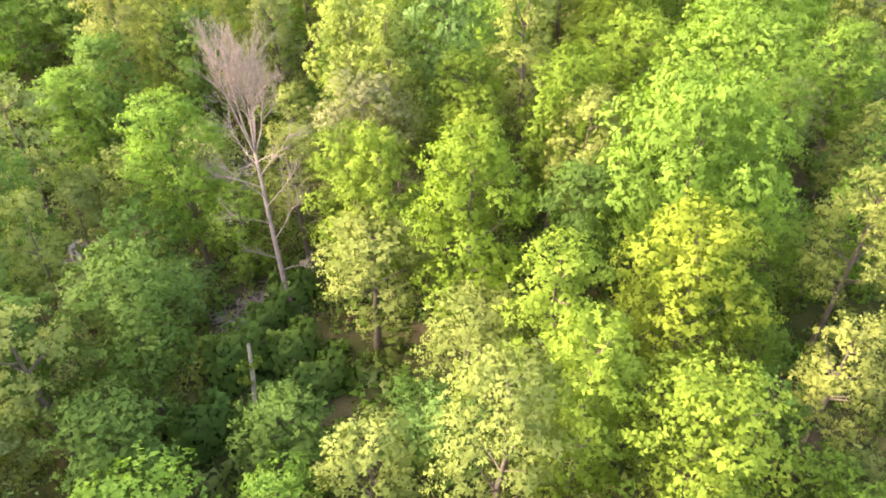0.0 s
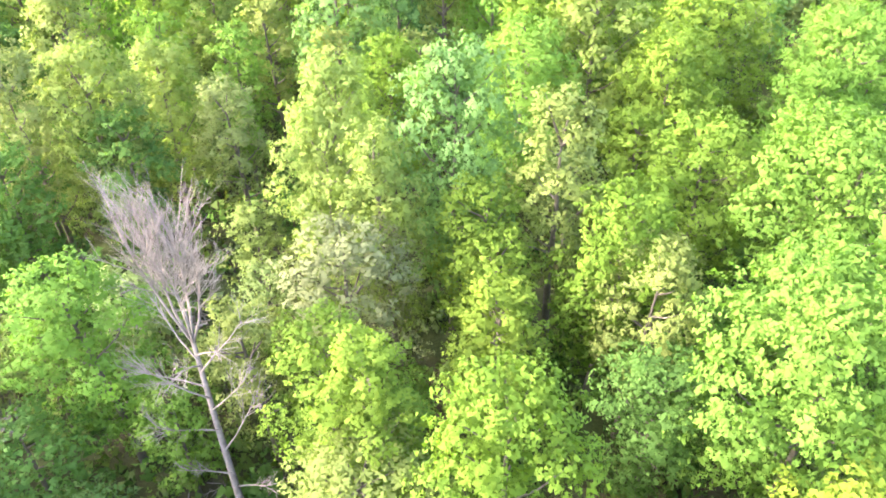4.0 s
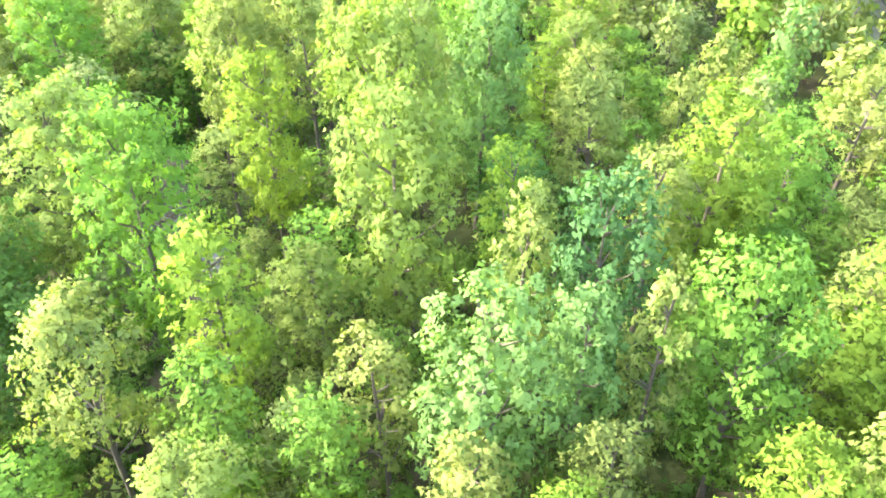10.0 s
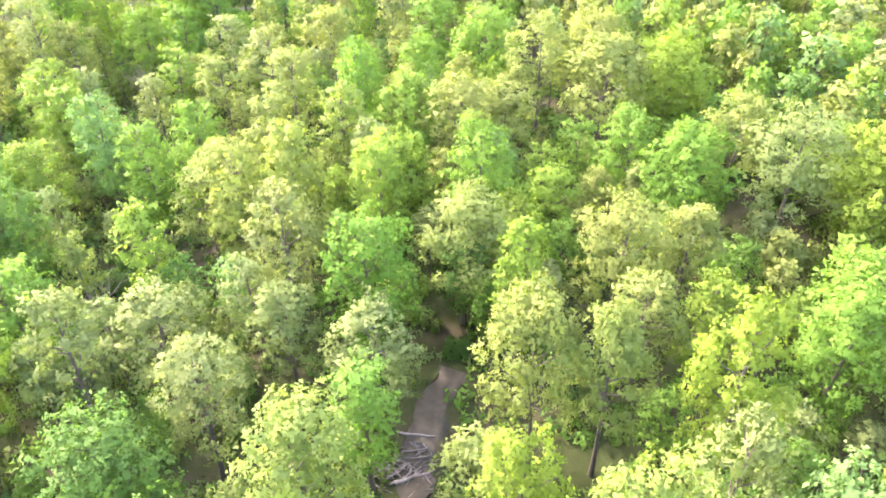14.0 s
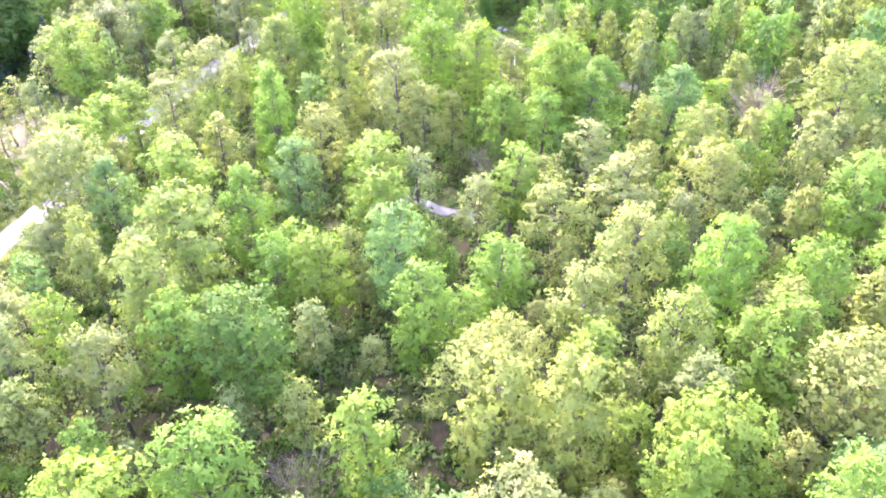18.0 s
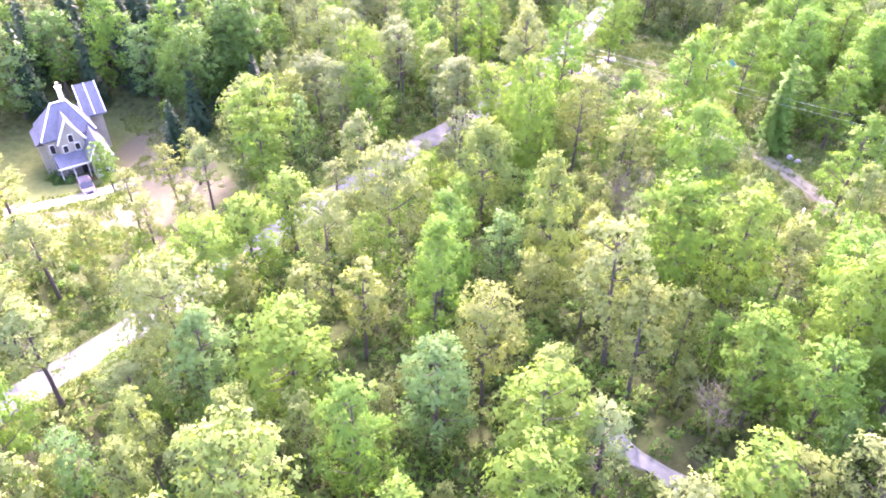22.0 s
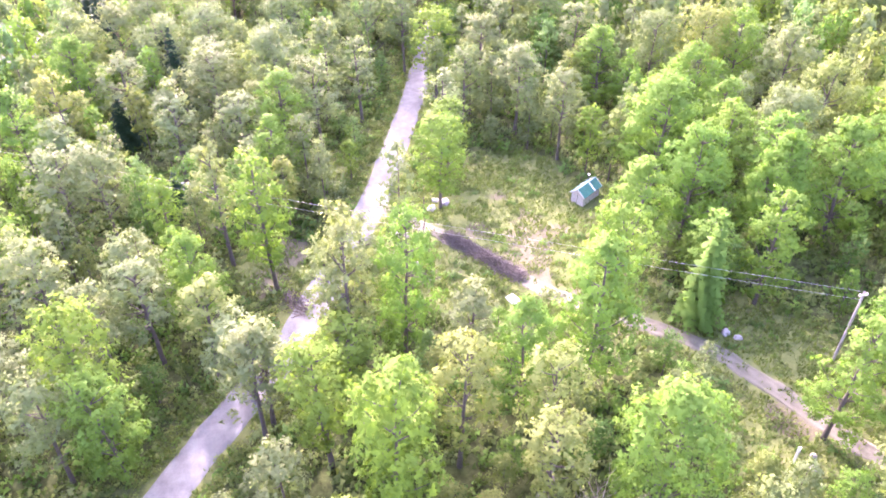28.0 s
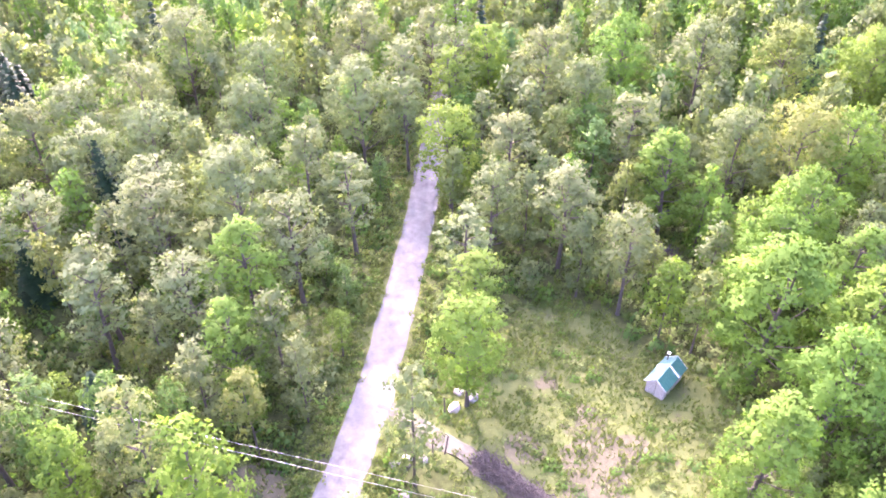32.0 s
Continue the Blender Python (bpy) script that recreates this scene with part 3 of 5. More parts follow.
def spruce(tone, x, y, h, r):
    key = ("spruce", tone)
    if key not in MADE:
        zs = np.linspace(-0.3, 13.6, 5)
        MADE["spruce_trunk"] = mesh_np("trunk", *tube(np.stack([zs * 0, zs * 0, zs], 1), (0.22, 0.17, 0.12, 0.07, 0.02), 7), [BARK], smooth=True)
        MADE[key] = mesh_np("crown", *spruce_arrays(3, 2600), [LEAF["N" if tone == "D" else tone]])
    what = "dark pointed spruce with drooping needle boughs" if tone == "D" else "narrow pointed tree in fresh green leaf"
    t = thing("spruce_tree" if tone == "D" else "pointed_tree", what, "tree", Matrix.Translation((x, y, rise(x, y))) @ Matrix.Rotation(x, 4, "Z") @ Matrix.Diagonal((r / 2.1, r / 2.1, h / 14.0, 1)), "pointed trees")
    for n, me in (("crown", MADE[key]), ("trunk", MADE["spruce_trunk"])):
        o = new(n, me)
        o.parent = t
    SPOTS.append((x, y, r))


def bush_arrays(seed, count, size, r=1.0, h=1.0):
    g = np.random.default_rng(seed)
    d = g.normal(0, 1, (count, 3))
    d /= np.linalg.norm(d, axis=1)[:, None]
    d[:, 2] = np.abs(d[:, 2])
    c = d * (0.55 + 0.5 * g.random((count, 1))) * (1 + 0.25 * np.sin(4 * d[:, :1] + 3 * d[:, 1:2] + seed)) * np.array((r, r, h))
    return leaf_sprays(c, d + np.array((0, 0, 0.3)), size)


def bush(tone, x, y, h, r):
    key = ("bush", tone)
    if key not in MADE:
        MADE[key] = mesh_np("foliage", *bush_arrays(5, 900, 0.20, 1.0, 1.6), [LEAF[tone]])
        stems = [tube([(0, 0, -0.2), (0.2 * math.cos(w), 0.2 * math.sin(w), 0.6), (0.6 * math.cos(w), 0.6 * math.sin(w), 1.3)], (0.05, 0.035, 0.01), 4) for w in np.arange(0, 6.2, 0.9)]
        MADE["stems"] = mesh_np("stems", *joined(stems), [BARK], smooth=True)
    t = thing("bush", "dense rounded %s bush under the trees" % WORDS[tone], "bush", Matrix.Translation((x, y, rise(x, y))) @ Matrix.Diagonal((r, r, h / 1.8, 1)))
    for n, me in (("foliage", MADE[key]), ("stem", MADE["stems"])):
        o = new(n, me)
        o.parent = t
    SPOTS.append((x, y, r))


def branching(base, top, radius, seed, levels=3, kids=7, spread=0.55):
    """A bare tree: trunk, limbs, branches and twigs as tubes."""
    g = np.random.default_rng(seed)
    pieces = []

    def grow(a, d, length, rad, level):
        pts = [a]
        for k in range(3):
            d = d + g.normal(0, 0.09, 3) + np.array((0, 0, 0.05))
            d /= np.linalg.norm(d)
            pts.append(pts[-1] + d * length / 3)
        pieces.append(tube(pts, rad * np.array((1, 0.78, 0.55, 0.2 if level else 0.3)), 6 if level == 0 else (4 if level == 1 else 3)))
        if level < levels:
            n = kids if level else kids + 6
            for k in range(n):
                u = g.uniform(0.42 if level == 0 else 0.2, 0.98)
                i = min(2, int(u * 3))
                p = pts[i] + (pts[i + 1] - pts[i]) * (u * 3 - i)
                side = np.cross(d, g.normal(0, 1, 3))
                side /= np.linalg.norm(side) + 1e-9
                nd = d * (1 - spread * 0.45) + side * spread
                grow(p, nd / np.linalg.norm(nd), length * g.uniform(0.32, 0.5) * (1.0 if level else 0.95), rad * (0.42 if level == 0 else 0.45), level + 1)

    d = np.array(top, float) - np.array(base, float)
    grow(np.array(base, float), d / np.linalg.norm(d), np.linalg.norm(d), radius, 0)
    return joined(pieces)


def bare_shrub(tone, x, y, h, r):
    if "bare" not in MADE:
        ps = []
        for i, w in enumerate(np.arange(0, 6.2, 1.05)):
            ps.append(branching((0.15 * math.cos(w), 0.15 * math.sin(w), -0.2), (1.5 * math.cos(w), 1.5 * math.sin(w), 5.6), 0.05, 60 + i, 3, 4, 0.5))
        MADE["bare"] = mesh_np("stems", *joined(ps), [TWIG])
        MADE["buds"] = mesh_np("buds", *crown_arrays("airy", 2.0, 6.2, 9, 420, 0.16), [LEAF["O"]])
    t = thing("bare_shrub", "grey twiggy shrub still almost without leaves", "shrub", Matrix.Translation((x, y, rise(x, y))) @ Matrix.Diagonal((r / 2.2, r / 2.2, h / 6.0, 1)))
    for n, me in (("twig_mass", MADE["bare"]), ("bud_haze", MADE["buds"])):
        o = tagged(new(n, me), kind="stuff")
        o.parent = t
    SPOTS.append((x, y, r))


# each tree: tone, place, height, crown radius
broad("D", -48.6, 115.0, 11.0, 2.4)
broad("G", -44.6, 114.6, 9.0, 2.0)
bush("D", -46.2, 111.4, 2.2, 1.3)
bush("D", -79.6, 95.0, 2.4, 1.6)
bush("D", -77.2, 97.0, 2.0, 1.4)
bush("D", -81.4, 97.2, 2.2, 1.4)
airy("P", -162.8, 93.8, 12.5, 2.2)
airy("W", -176.6, 104.6, 11.5, 2.4)
airy("P", -170.4, 101.0, 14.0, 2.3)
broad("L", -127.8, 74.0, 13.0, 3.0)
broad("G", -119.3, 93.7, 17.5, 2.6)
broad("B", -91.0, 101.9, 16.5, 2.8)
airy("P", -120.9, 110.7, 17.5, 3.5)
broad("G", -122.7, 139.8, 11.0, 3.5)
broad("B", -113.4, 146.1, 13.0, 3.5)
broad("K", -96.2, 83.2, 18.0, 3.4)
broad("L", -69.7, 95.2, 16.0, 2.4)
broad("K", -68.8, 104.3, 17.7, 3.2)
broad("K", -65.6, 109.0, 18.9, 3.0)
airy("P", -59.6, 102.8, 19.0, 3.2)
broad("K", -72.0, 122.3, 16.2, 2.8)
airy("O", -82.8, 123.0, 16.6, 3.4)
airy("O", -103.9, 122.8, 10.0, 3.0)
broad("G", -77.2, 130.1, 17.6, 2.8)
broad("G", -74.9, 137.6, 16.0, 2.8)
broad("G", -87.6, 153.6, 14.0, 3.5)
broad("G", -52.0, 122.2, 19.4, 3.2)
broad("L", -59.3, 114.8, 17.5, 2.4)
broad("G", -50.4, 104.1, 18.5, 3.6)
airy("P", -61.2, 82.9, 18.0, 3.0)
broad("L", -67.9, 76.4, 17.0, 4.0)
broad("G", -70.8, 83.3, 14.9, 3.4)
broad("G", -102.2, 59.9, 17.0, 3.2)
airy("P", -128.3, 81.9, 14.5, 2.8)
broad("K", -130.3, 105.3, 17.3, 2.8)
broad("G", -144.4, 122.2, 16.5, 4.2)
broad("L", -128.8, 116.4, 17.6, 3.4)
broad("K", -141.7, 97.6, 14.3, 4.0)
airy("W", -167.7, 72.2, 11.0, 4.0)
airy("O", -114.6, 98.8, 14.7, 3.0)
broad("K", -110.8, 104.2, 11.5, 2.6)
airy("P", -105.3, 108.5, 13.0, 2.2)
broad("L", -113.9, 122.4, 14.0, 2.8)
broad("G", -120.5, 133.7, 14.8, 3.6)
airy("P", -87.0, 67.8, 14.6, 2.8)
broad("L", -87.9, 72.8, 14.8, 2.0)
broad("K", -91.4, 79.5, 16.5, 3.0)
broad("L", -102.4, 118.9, 13.0, 2.6)
airy("P", -102.4, 128.5, 14.0, 3.0)
airy("W", -166.4, 92.4, 11.0, 3.0)
broad("L", -163.3, 101.0, 11.0, 2.6)
airy("O", -154.0, 108.9, 15.0, 3.0)
broad("L", -136.2, 76.0, 11.4, 2.6)
broad("L", -146.3, 69.9, 13.4, 2.4)
airy("P", -141.5, 80.1, 9.7, 1.8)
broad("L", -128.2, 123.1, 16.5, 3.0)
broad("G", -129.5, 95.0, 13.3, 2.4)
broad("L", -118.4, 131.1, 18.0, 3.2)
broad("G", -148.4, 141.3, 13.8, 3.0)
broad("G", -158.7, 122.7, 17.7, 3.2)
airy("W", -205.0, 94.9, 12.5, 3.2)
airy("W", -219.0, 79.7, 13.0, 3.6)
airy("W", -220.6, 107.3, 14.9, 3.0)
airy("W", -220.3, 91.8, 14.0, 3.4)
broad("G", -210.6, 146.9, 13.0, 3.4)
airy("W", -207.5, 132.8, 13.7, 3.6)
broad("G", -195.4, 149.0, 13.0, 3.8)
airy("P", -186.9, 91.4, 15.8, 2.2)
broad("L", -181.5, 95.8, 18.0, 2.4)
broad("G", -167.8, 107.3, 18.0, 2.8)
airy("P", -166.2, 101.8, 19.0, 2.4)
broad("L", -163.8, 126.6, 18.3, 3.1)
broad("G", -168.7, 140.6, 10.3, 2.4)
broad("L", -164.8, 78.9, 16.4, 2.8)
broad("L", -149.0, 102.5, 20.0, 3.0)
broad("L", -156.8, 98.3, 15.0, 2.6)
broad("L", -199.7, 120.4, 11.1, 2.4)
broad("D", -16.2, 22.0, 9.0, 2.8)
broad("D", -21.5, 27.0, 11.0, 2.6)
broad("D", -82.8, 87.6, 16.0, 4.0)
broad("G", -82.0, 102.4, 15.6, 2.9)
broad("G", -84.9, 81.5, 15.3, 2.5)
broad("L", -92.8, 95.3, 13.2, 2.7)
broad("G", -103.5, 89.4, 14.3, 2.8)
broad("G", -94.5, 90.5, 12.5, 2.2)
airy("W", -243.0, 131.0, 15.0, 3.4)
broad("L", -237.6, 129.6, 14.0, 2.4)
airy("W", -240.0, 123.2, 15.0, 3.2)
airy("W", -249.0, 129.2, 15.5, 3.5)
broad("G", -256.0, 135.8, 15.0, 3.6)
airy("W", -262.5, 133.6, 16.0, 3.8)
airy("W", -266.0, 141.0, 16.0, 4.0)
broad("G", -272.0, 137.0, 15.5, 4.0)
airy("W", -282.0, 144.0, 16.0, 4.4)
spruce("D", -235.6, 83.8, 10.0, 2.6)
spruce("D", -232.8, 86.0, 8.5, 2.4)
spruce("D", -259.5, 70.8, 12.0, 3.0)
spruce("D", -256.5, 73.2, 10.5, 2.6)
spruce("D", -199.4, 85.7, 6.0, 2.0)
spruce("D", -218.0, 78.3, 8.0, 2.4)
airy("O", -140.5, 38.0, 10.5, 2.6)
airy("P", -126.0, 51.8, 11.5, 2.6)
airy("O", -117.0, 52.5, 10.5, 2.4)
airy("O", -151.5, 58.6, 8.5, 1.7)
broad("L", -151.6, 45.8, 8.5, 1.5)
broad("G", -17.3, 42.6, 14.5, 3.0)
broad("D", -17.0, 29.2, 12.0, 3.1)
broad("Y", -6.0, 39.8, 13.5, 2.7)
broad("Y", -3.3, 38.0, 15.2, 2.1)
airy("T", -5.7, 45.6, 14.5, 3.4)
broad("Y", 1.6, 33.0, 17.0, 3.0)
broad("D", 9.5, 39.4, 11.5, 2.7)
broad("Y", 5.5, 28.6, 14.0, 2.6)
broad("V", 13.2, 29.2, 15.0, 3.5)
broad("G", 14.6, 36.2, 18.5, 4.7)
airy("O", 9.4, 44.0, 14.3, 2.7)
broad("Y", 13.2, 61.0, 12.0, 2.4)
airy("O", -4.3, 34.8, 10.5, 3.5)
bush("D", -9.5, 33.5, 3.4, 1.8)
bush("D", -7.4, 31.4, 2.6, 1.6)
bush("D", -13.0, 32.5, 4.0, 2.0)
bush("D", -10.4, 39.2, 3.2, 1.8)
bush("D", -13.8, 27.2, 3.6, 1.9)
airy("O", 1.8, 29.6, 9.5, 3.0)
broad("Y", 7.6, 26.0, 10.0, 2.2)
broad("Y", 6.4, 21.3, 15.0, 2.4)
airy("O", -28.4, 61.3, 11.5, 2.9)
broad("Y", 16.0, 55.5, 14.5, 3.2)
broad("Y", 2.0, 46.8, 12.6, 2.2)
broad("Y", 2.0, 42.8, 12.8, 2.4)
airy("O", -9.8, 42.8, 12.3, 2.2)
broad("G", -29.9, 54.0, 10.5, 3.0)
broad("D", -26.2, 54.0, 13.3, 2.9)
bush("D", -11.8, 36.8, 2.6, 1.5)
bush("D", -9.3, 29.9, 2.6, 1.5)
broad("D", -7.9, 23.7, 7.6, 2.2)
broad("K", -6.8, 51.2, 17.2, 2.8)
broad("K", -6.9, 55.4, 18.6, 2.8)
broad("K", -3.2, 49.5, 18.0, 2.2)
broad("Y", 1.2, 48.9, 14.4, 2.2)
broad("B", 0.3, 52.9, 20.0, 3.2)
airy("O", 6.2, 51.3, 18.5, 2.6)
broad("Y", 8.2, 47.0, 15.6, 2.9)
broad("Y", 15.6, 63.2, 16.0, 3.1)
broad("K", 11.2, 69.4, 18.5, 3.6)
broad("G", 4.6, 63.0, 17.3, 3.3)
broad("Y", 6.3, 69.2, 16.5, 2.8)
broad("Y", -4.0, 65.4, 14.8, 2.9)
broad("G", -15.6, 69.8, 14.4, 1.9)
airy("P", -14.1, 62.0, 13.8, 2.3)
broad("K", -20.0, 64.5, 15.2, 3.0)
broad("K", -21.5, 58.2, 17.6, 2.9)
airy("P", -26.0, 58.6, 17.8, 2.8)
broad("D", -20.4, 57.6, 14.2, 2.6)
broad("D", -36.3, 74.0, 12.8, 3.4)
airy("O", -27.9, 70.4, 17.6, 3.0)
broad("Y", -23.2, 76.1, 19.0, 2.3)
broad("G", -20.7, 70.5, 15.0, 2.2)
broad("B", -8.2, 72.2, 19.5, 3.3)
airy("O", -8.3, 68.6, 14.2, 2.0)
airy("O", -13.4, 73.9, 15.0, 2.3)
broad("E", -3.5, 80.5, 20.7, 3.0)
broad("B", -3.3, 75.4, 17.2, 2.0)
airy("O", -1.7, 71.9, 13.0, 2.0)
airy("O", -7.6, 81.2, 20.0, 1.9)
broad("G", 4.6, 77.0, 19.4, 3.3)
airy("O", 0.0, 76.4, 18.3, 1.8)
broad("Y", 4.1, 94.5, 19.6, 3.6)
airy("O", 0.9, 90.5, 16.8, 2.6)
broad("K", -15.8, 84.8, 21.8, 3.6)
broad("Y", -9.0, 88.6, 17.5, 1.8)
broad("K", -19.4, 81.6, 13.5, 2.2)
broad("G", -30.4, 81.0, 21.6, 3.4)
broad("Y", -27.7, 94.8, 18.8, 2.7)
broad("K", -18.0, 95.2, 23.2, 4.4)
broad("K", -40.1, 88.2, 18.8, 3.6)
broad("Y", -20.6, 111.2, 22.0, 3.2)
broad("G", -16.8, 124.0, 17.0, 3.6)
broad("Y", -6.0, 127.3, 17.0, 3.0)
airy("O", -33.4, 105.5, 19.5, 3.8)
broad("B", -12.7, 102.4, 21.0, 3.3)
airy("P", -17.9, 103.2, 21.0, 2.8)
airy("O", -3.5, 103.4, 16.0, 3.0)
airy("P", -51.7, 87.8, 16.0, 3.2)
broad("Y", -40.0, 112.2, 18.3, 2.2)
airy("O", -28.8, 108.0, 19.3, 3.0)
airy("O", -4.6, 111.5, 14.6, 3.0)
broad("G", -41.5, 95.0, 14.5, 2.6)
broad("G", 10.5, 100.0, 15.0, 3.2)
broad("D", -9.5, 95.5, 13.0, 2.6)
broad("G", -8.5, 62.5, 10.5, 2.2)
spruce("D", -185.8, 16.4, 13.4, 2.1)
spruce("D", -183.1, 19.1, 16.5, 2.5)
spruce("D", -194.2, 19.9, 14.2, 2.2)
spruce("D", -184.8, 21.0, 12.3, 2.6)
spruce("D", -195.3, 25.3, 15.8, 2.1)
spruce("D", -187.0, 26.1, 15.4, 2.5)
spruce("D", -196.1, 25.5, 14.6, 2.4)
spruce("D", -190.1, 27.4, 13.8, 2.1)
spruce("D", -197.0, 31.6, 14.3, 2.2)
spruce("D", -196.5, 32.0, 16.3, 2.5)
spruce("D", -190.1, 32.9, 14.6, 2.3)
spruce("D", -184.6, 33.9, 15.9, 2.0)
spruce("D", -182.7, 36.7, 12.7, 2.3)
spruce("D", -189.5, 37.1, 17.0, 2.1)
spruce("D", -188.6, 38.1, 14.8, 2.2)
spruce("D", -187.7, 41.8, 12.9, 2.3)
spruce("D", -196.5, 40.7, 11.4, 2.1)
spruce("D", -194.2, 44.3, 12.4, 2.2)
spruce("D", -184.8, 45.2, 11.3, 2.4)
spruce("D", -196.3, 48.7, 15.4, 2.6)
spruce("D", -182.3, 47.6, 16.8, 2.5)
spruce("D", -188.6, 51.7, 14.7, 2.5)
spruce("D", -186.7, 50.2, 13.7, 2.1)
spruce("D", -188.1, 54.8, 13.0, 2.0)
spruce("D", -182.7, 53.2, 15.7, 2.2)
spruce("D", -186.6, 54.4, 16.9, 2.3)
broad("D", -181.0, 24.0, 15.0, 3.6)
broad("G", -184.0, 33.0, 16.0, 4.0)
broad("B", -180.5, 40.5, 13.0, 3.2)
broad("G", -183.0, 49.0, 15.0, 3.6)
broad("B", -174.0, 20.0, 15.0, 3.6)
broad("G", -168.0, 16.0, 14.0, 3.4)
broad("D", -178.0, 56.0, 14.0, 3.4)
spruce("D", -180.0, 30.0, 14.5, 2.2)
spruce("D", -183.0, 46.0, 14.5, 2.2)
spruce("D", -177.0, 52.0, 14.5, 2.2)
spruce("D", -186.0, 57.0, 14.5, 2.2)
spruce("D", -190.0, 40.0, 16.5, 2.2)
spruce("D", -175.0, 22.0, 16.5, 2.2)
spruce("D", -160.9, 51.9, 9.5, 2.2)
spruce("D", -168.3, 52.5, 10.5, 2.2)
spruce("D", -176.5, 53.1, 11.5, 2.2)
spruce("D", -164.7, 60.1, 8.5, 2.2)
spruce("D", -172.5, 61.1, 9.5, 2.2)
spruce("D", -226.2, 86.1, 13.5, 2.3)
spruce("D", -252.6, 73.1, 13.5, 2.3)
spruce("D", -267.0, 91.1, 13.5, 2.3)
spruce("D", -255.3, 139.2, 13.5, 2.3)
spruce("D", -235.4, 184.9, 13.5, 2.3)
airy("O", -139.7, 55.2, 9.0, 1.8)
airy("O", -145.6, 57.9, 9.5, 1.7)
airy("P", -144.6, 62.9, 10.0, 1.9)
airy("O", -134.6, 59.4, 8.5, 1.7)
airy("O", -136.5, 63.9, 9.0, 1.8)
airy("P", -111.4, 59.5, 12.5, 2.5)
airy("P", -116.9, 51.4, 12.0, 2.4)
airy("O", -122.2, 45.6, 11.0, 2.3)
# five tall unseen trees, added to shade the wood on their +x side
broad("D", -32.4, 14.6, 23.0, 4.0)
broad("K", -36.2, 22.4, 24.0, 4.4)
broad("G", -35.6, 30.6, 22.0, 4.1)
broad("D", -40.2, 37.4, 23.4, 4.3)
broad("G", -29.6, 6.2, 21.0, 3.7)
airy("O", -19.7, 24.4, 13.2, 2.4)
airy("O", 2.3, 19.7, 14.0, 2.9)
broad("Y", 11.4, 19.7, 13.8, 3.2)
airy("O", 19.5, 24.9, 12.3, 2.0)
airy("O", 24.6, 34.8, 13.5, 2.8)
broad("G", 33.7, 57.7, 12.9, 2.9)
broad("G", 21.0, 49.8, 17.1, 5.0)
broad("G", 29.1, 66.9, 16.4, 4.7)
broad("G", 18.4, 44.9, 12.7, 2.6)
broad("Y", 21.3, 73.2, 15.4, 4.4)
broad("G", 25.6, 63.2, 14.2, 3.0)
broad("D", -40.2, 77.8, 16.0, 4.3)
broad("Y", 14.5, 81.4, 16.5, 5.3)
broad("Y", 17.1, 68.8, 14.2, 3.6)
airy("O", 14.2, 88.8, 12.5, 2.5)
airy("O", 18.3, 110.3, 14.6, 3.3)
broad("L", -68.8, 129.0, 15.3, 3.9)
airy("O", -61.8, 158.7, 16.5, 4.6)
broad("D", -50.6, 80.0, 15.5, 4.4)
broad("Y", -46.6, 120.6, 13.6, 2.9)
airy("O", -37.7, 150.5, 15.3, 3.9)
airy("P", -29.8, 148.6, 17.5, 5.4)
broad("Y", -21.2, 150.8, 17.5, 5.4)
broad("G", -17.4, 129.9, 15.6, 4.5)
broad("Y", -13.2, 154.3, 15.6, 4.0)
broad("Y", -8.3, 117.2, 13.1, 2.2)
airy("O", -6.2, 119.9, 13.8, 3.0)
airy("O", -78.8, 116.7, 14.3, 3.6)
broad("G", -75.9, 152.6, 15.1, 4.3)
airy("O", -74.5, 107.8, 14.5, 3.9)
airy("O", -65.3, 151.3, 16.8, 4.7)
airy("P", -61.0, 89.7, 14.2, 3.7)
airy("O", -60.7, 137.8, 14.0, 3.6)
airy("P", -59.0, 98.3, 13.4, 2.4)
airy("O", -55.6, 150.7, 17.2, 5.4)
airy("P", -53.5, 97.6, 13.3, 3.0)
broad("Y", -49.7, 157.5, 16.6, 4.8)
airy("O", -48.2, 115.7, 16.2, 4.8)
broad("Y", -47.2, 127.9, 12.8, 2.5)
airy("P", -46.4, 100.4, 14.1, 3.7)
broad("G", -46.3, 142.0, 14.6, 3.3)
broad("G", -38.1, 139.6, 15.7, 4.4)
airy("O", -36.9, 123.1, 16.3, 4.6)
airy("O", -32.7, 129.8, 14.2, 3.2)
airy("O", -30.9, 117.7, 14.5, 3.2)
broad("Y", -27.7, 122.2, 13.2, 2.6)
bare_shrub("S", -111.1, 158.5, 9.0, 3.9)
airy("O", -105.4, 166.6, 17.5, 5.4)
airy("P", -84.7, 75.6, 13.9, 2.9)
airy("O", -73.4, 103.5, 13.8, 3.3)
bare_shrub("S", -72.1, 89.6, 6.0, 2.5)
airy("O", -72.0, 132.5, 14.7, 3.3)
airy("P", -66.8, 121.3, 13.9, 2.8)
airy("O", -63.5, 131.3, 16.2, 4.8)
broad("L", -61.7, 119.6, 15.1, 4.0)
broad("B", -56.7, 129.4, 13.4, 3.0)
broad("G", -146.7, 151.5, 15.9, 4.6)
broad("D", -141.6, 159.8, 16.7, 5.4)
broad("L", -106.2, 104.3, 14.9, 3.5)
airy("O", -101.6, 142.9, 14.5, 3.2)
airy("P", -94.0, 128.3, 14.7, 3.7)
airy("P", -93.6, 66.7, 13.3, 2.9)
airy("O", -93.5, 139.6, 14.3, 3.8)
airy("O", -92.5, 119.9, 14.3, 3.6)
broad("G", -86.9, 110.9, 13.3, 2.9)
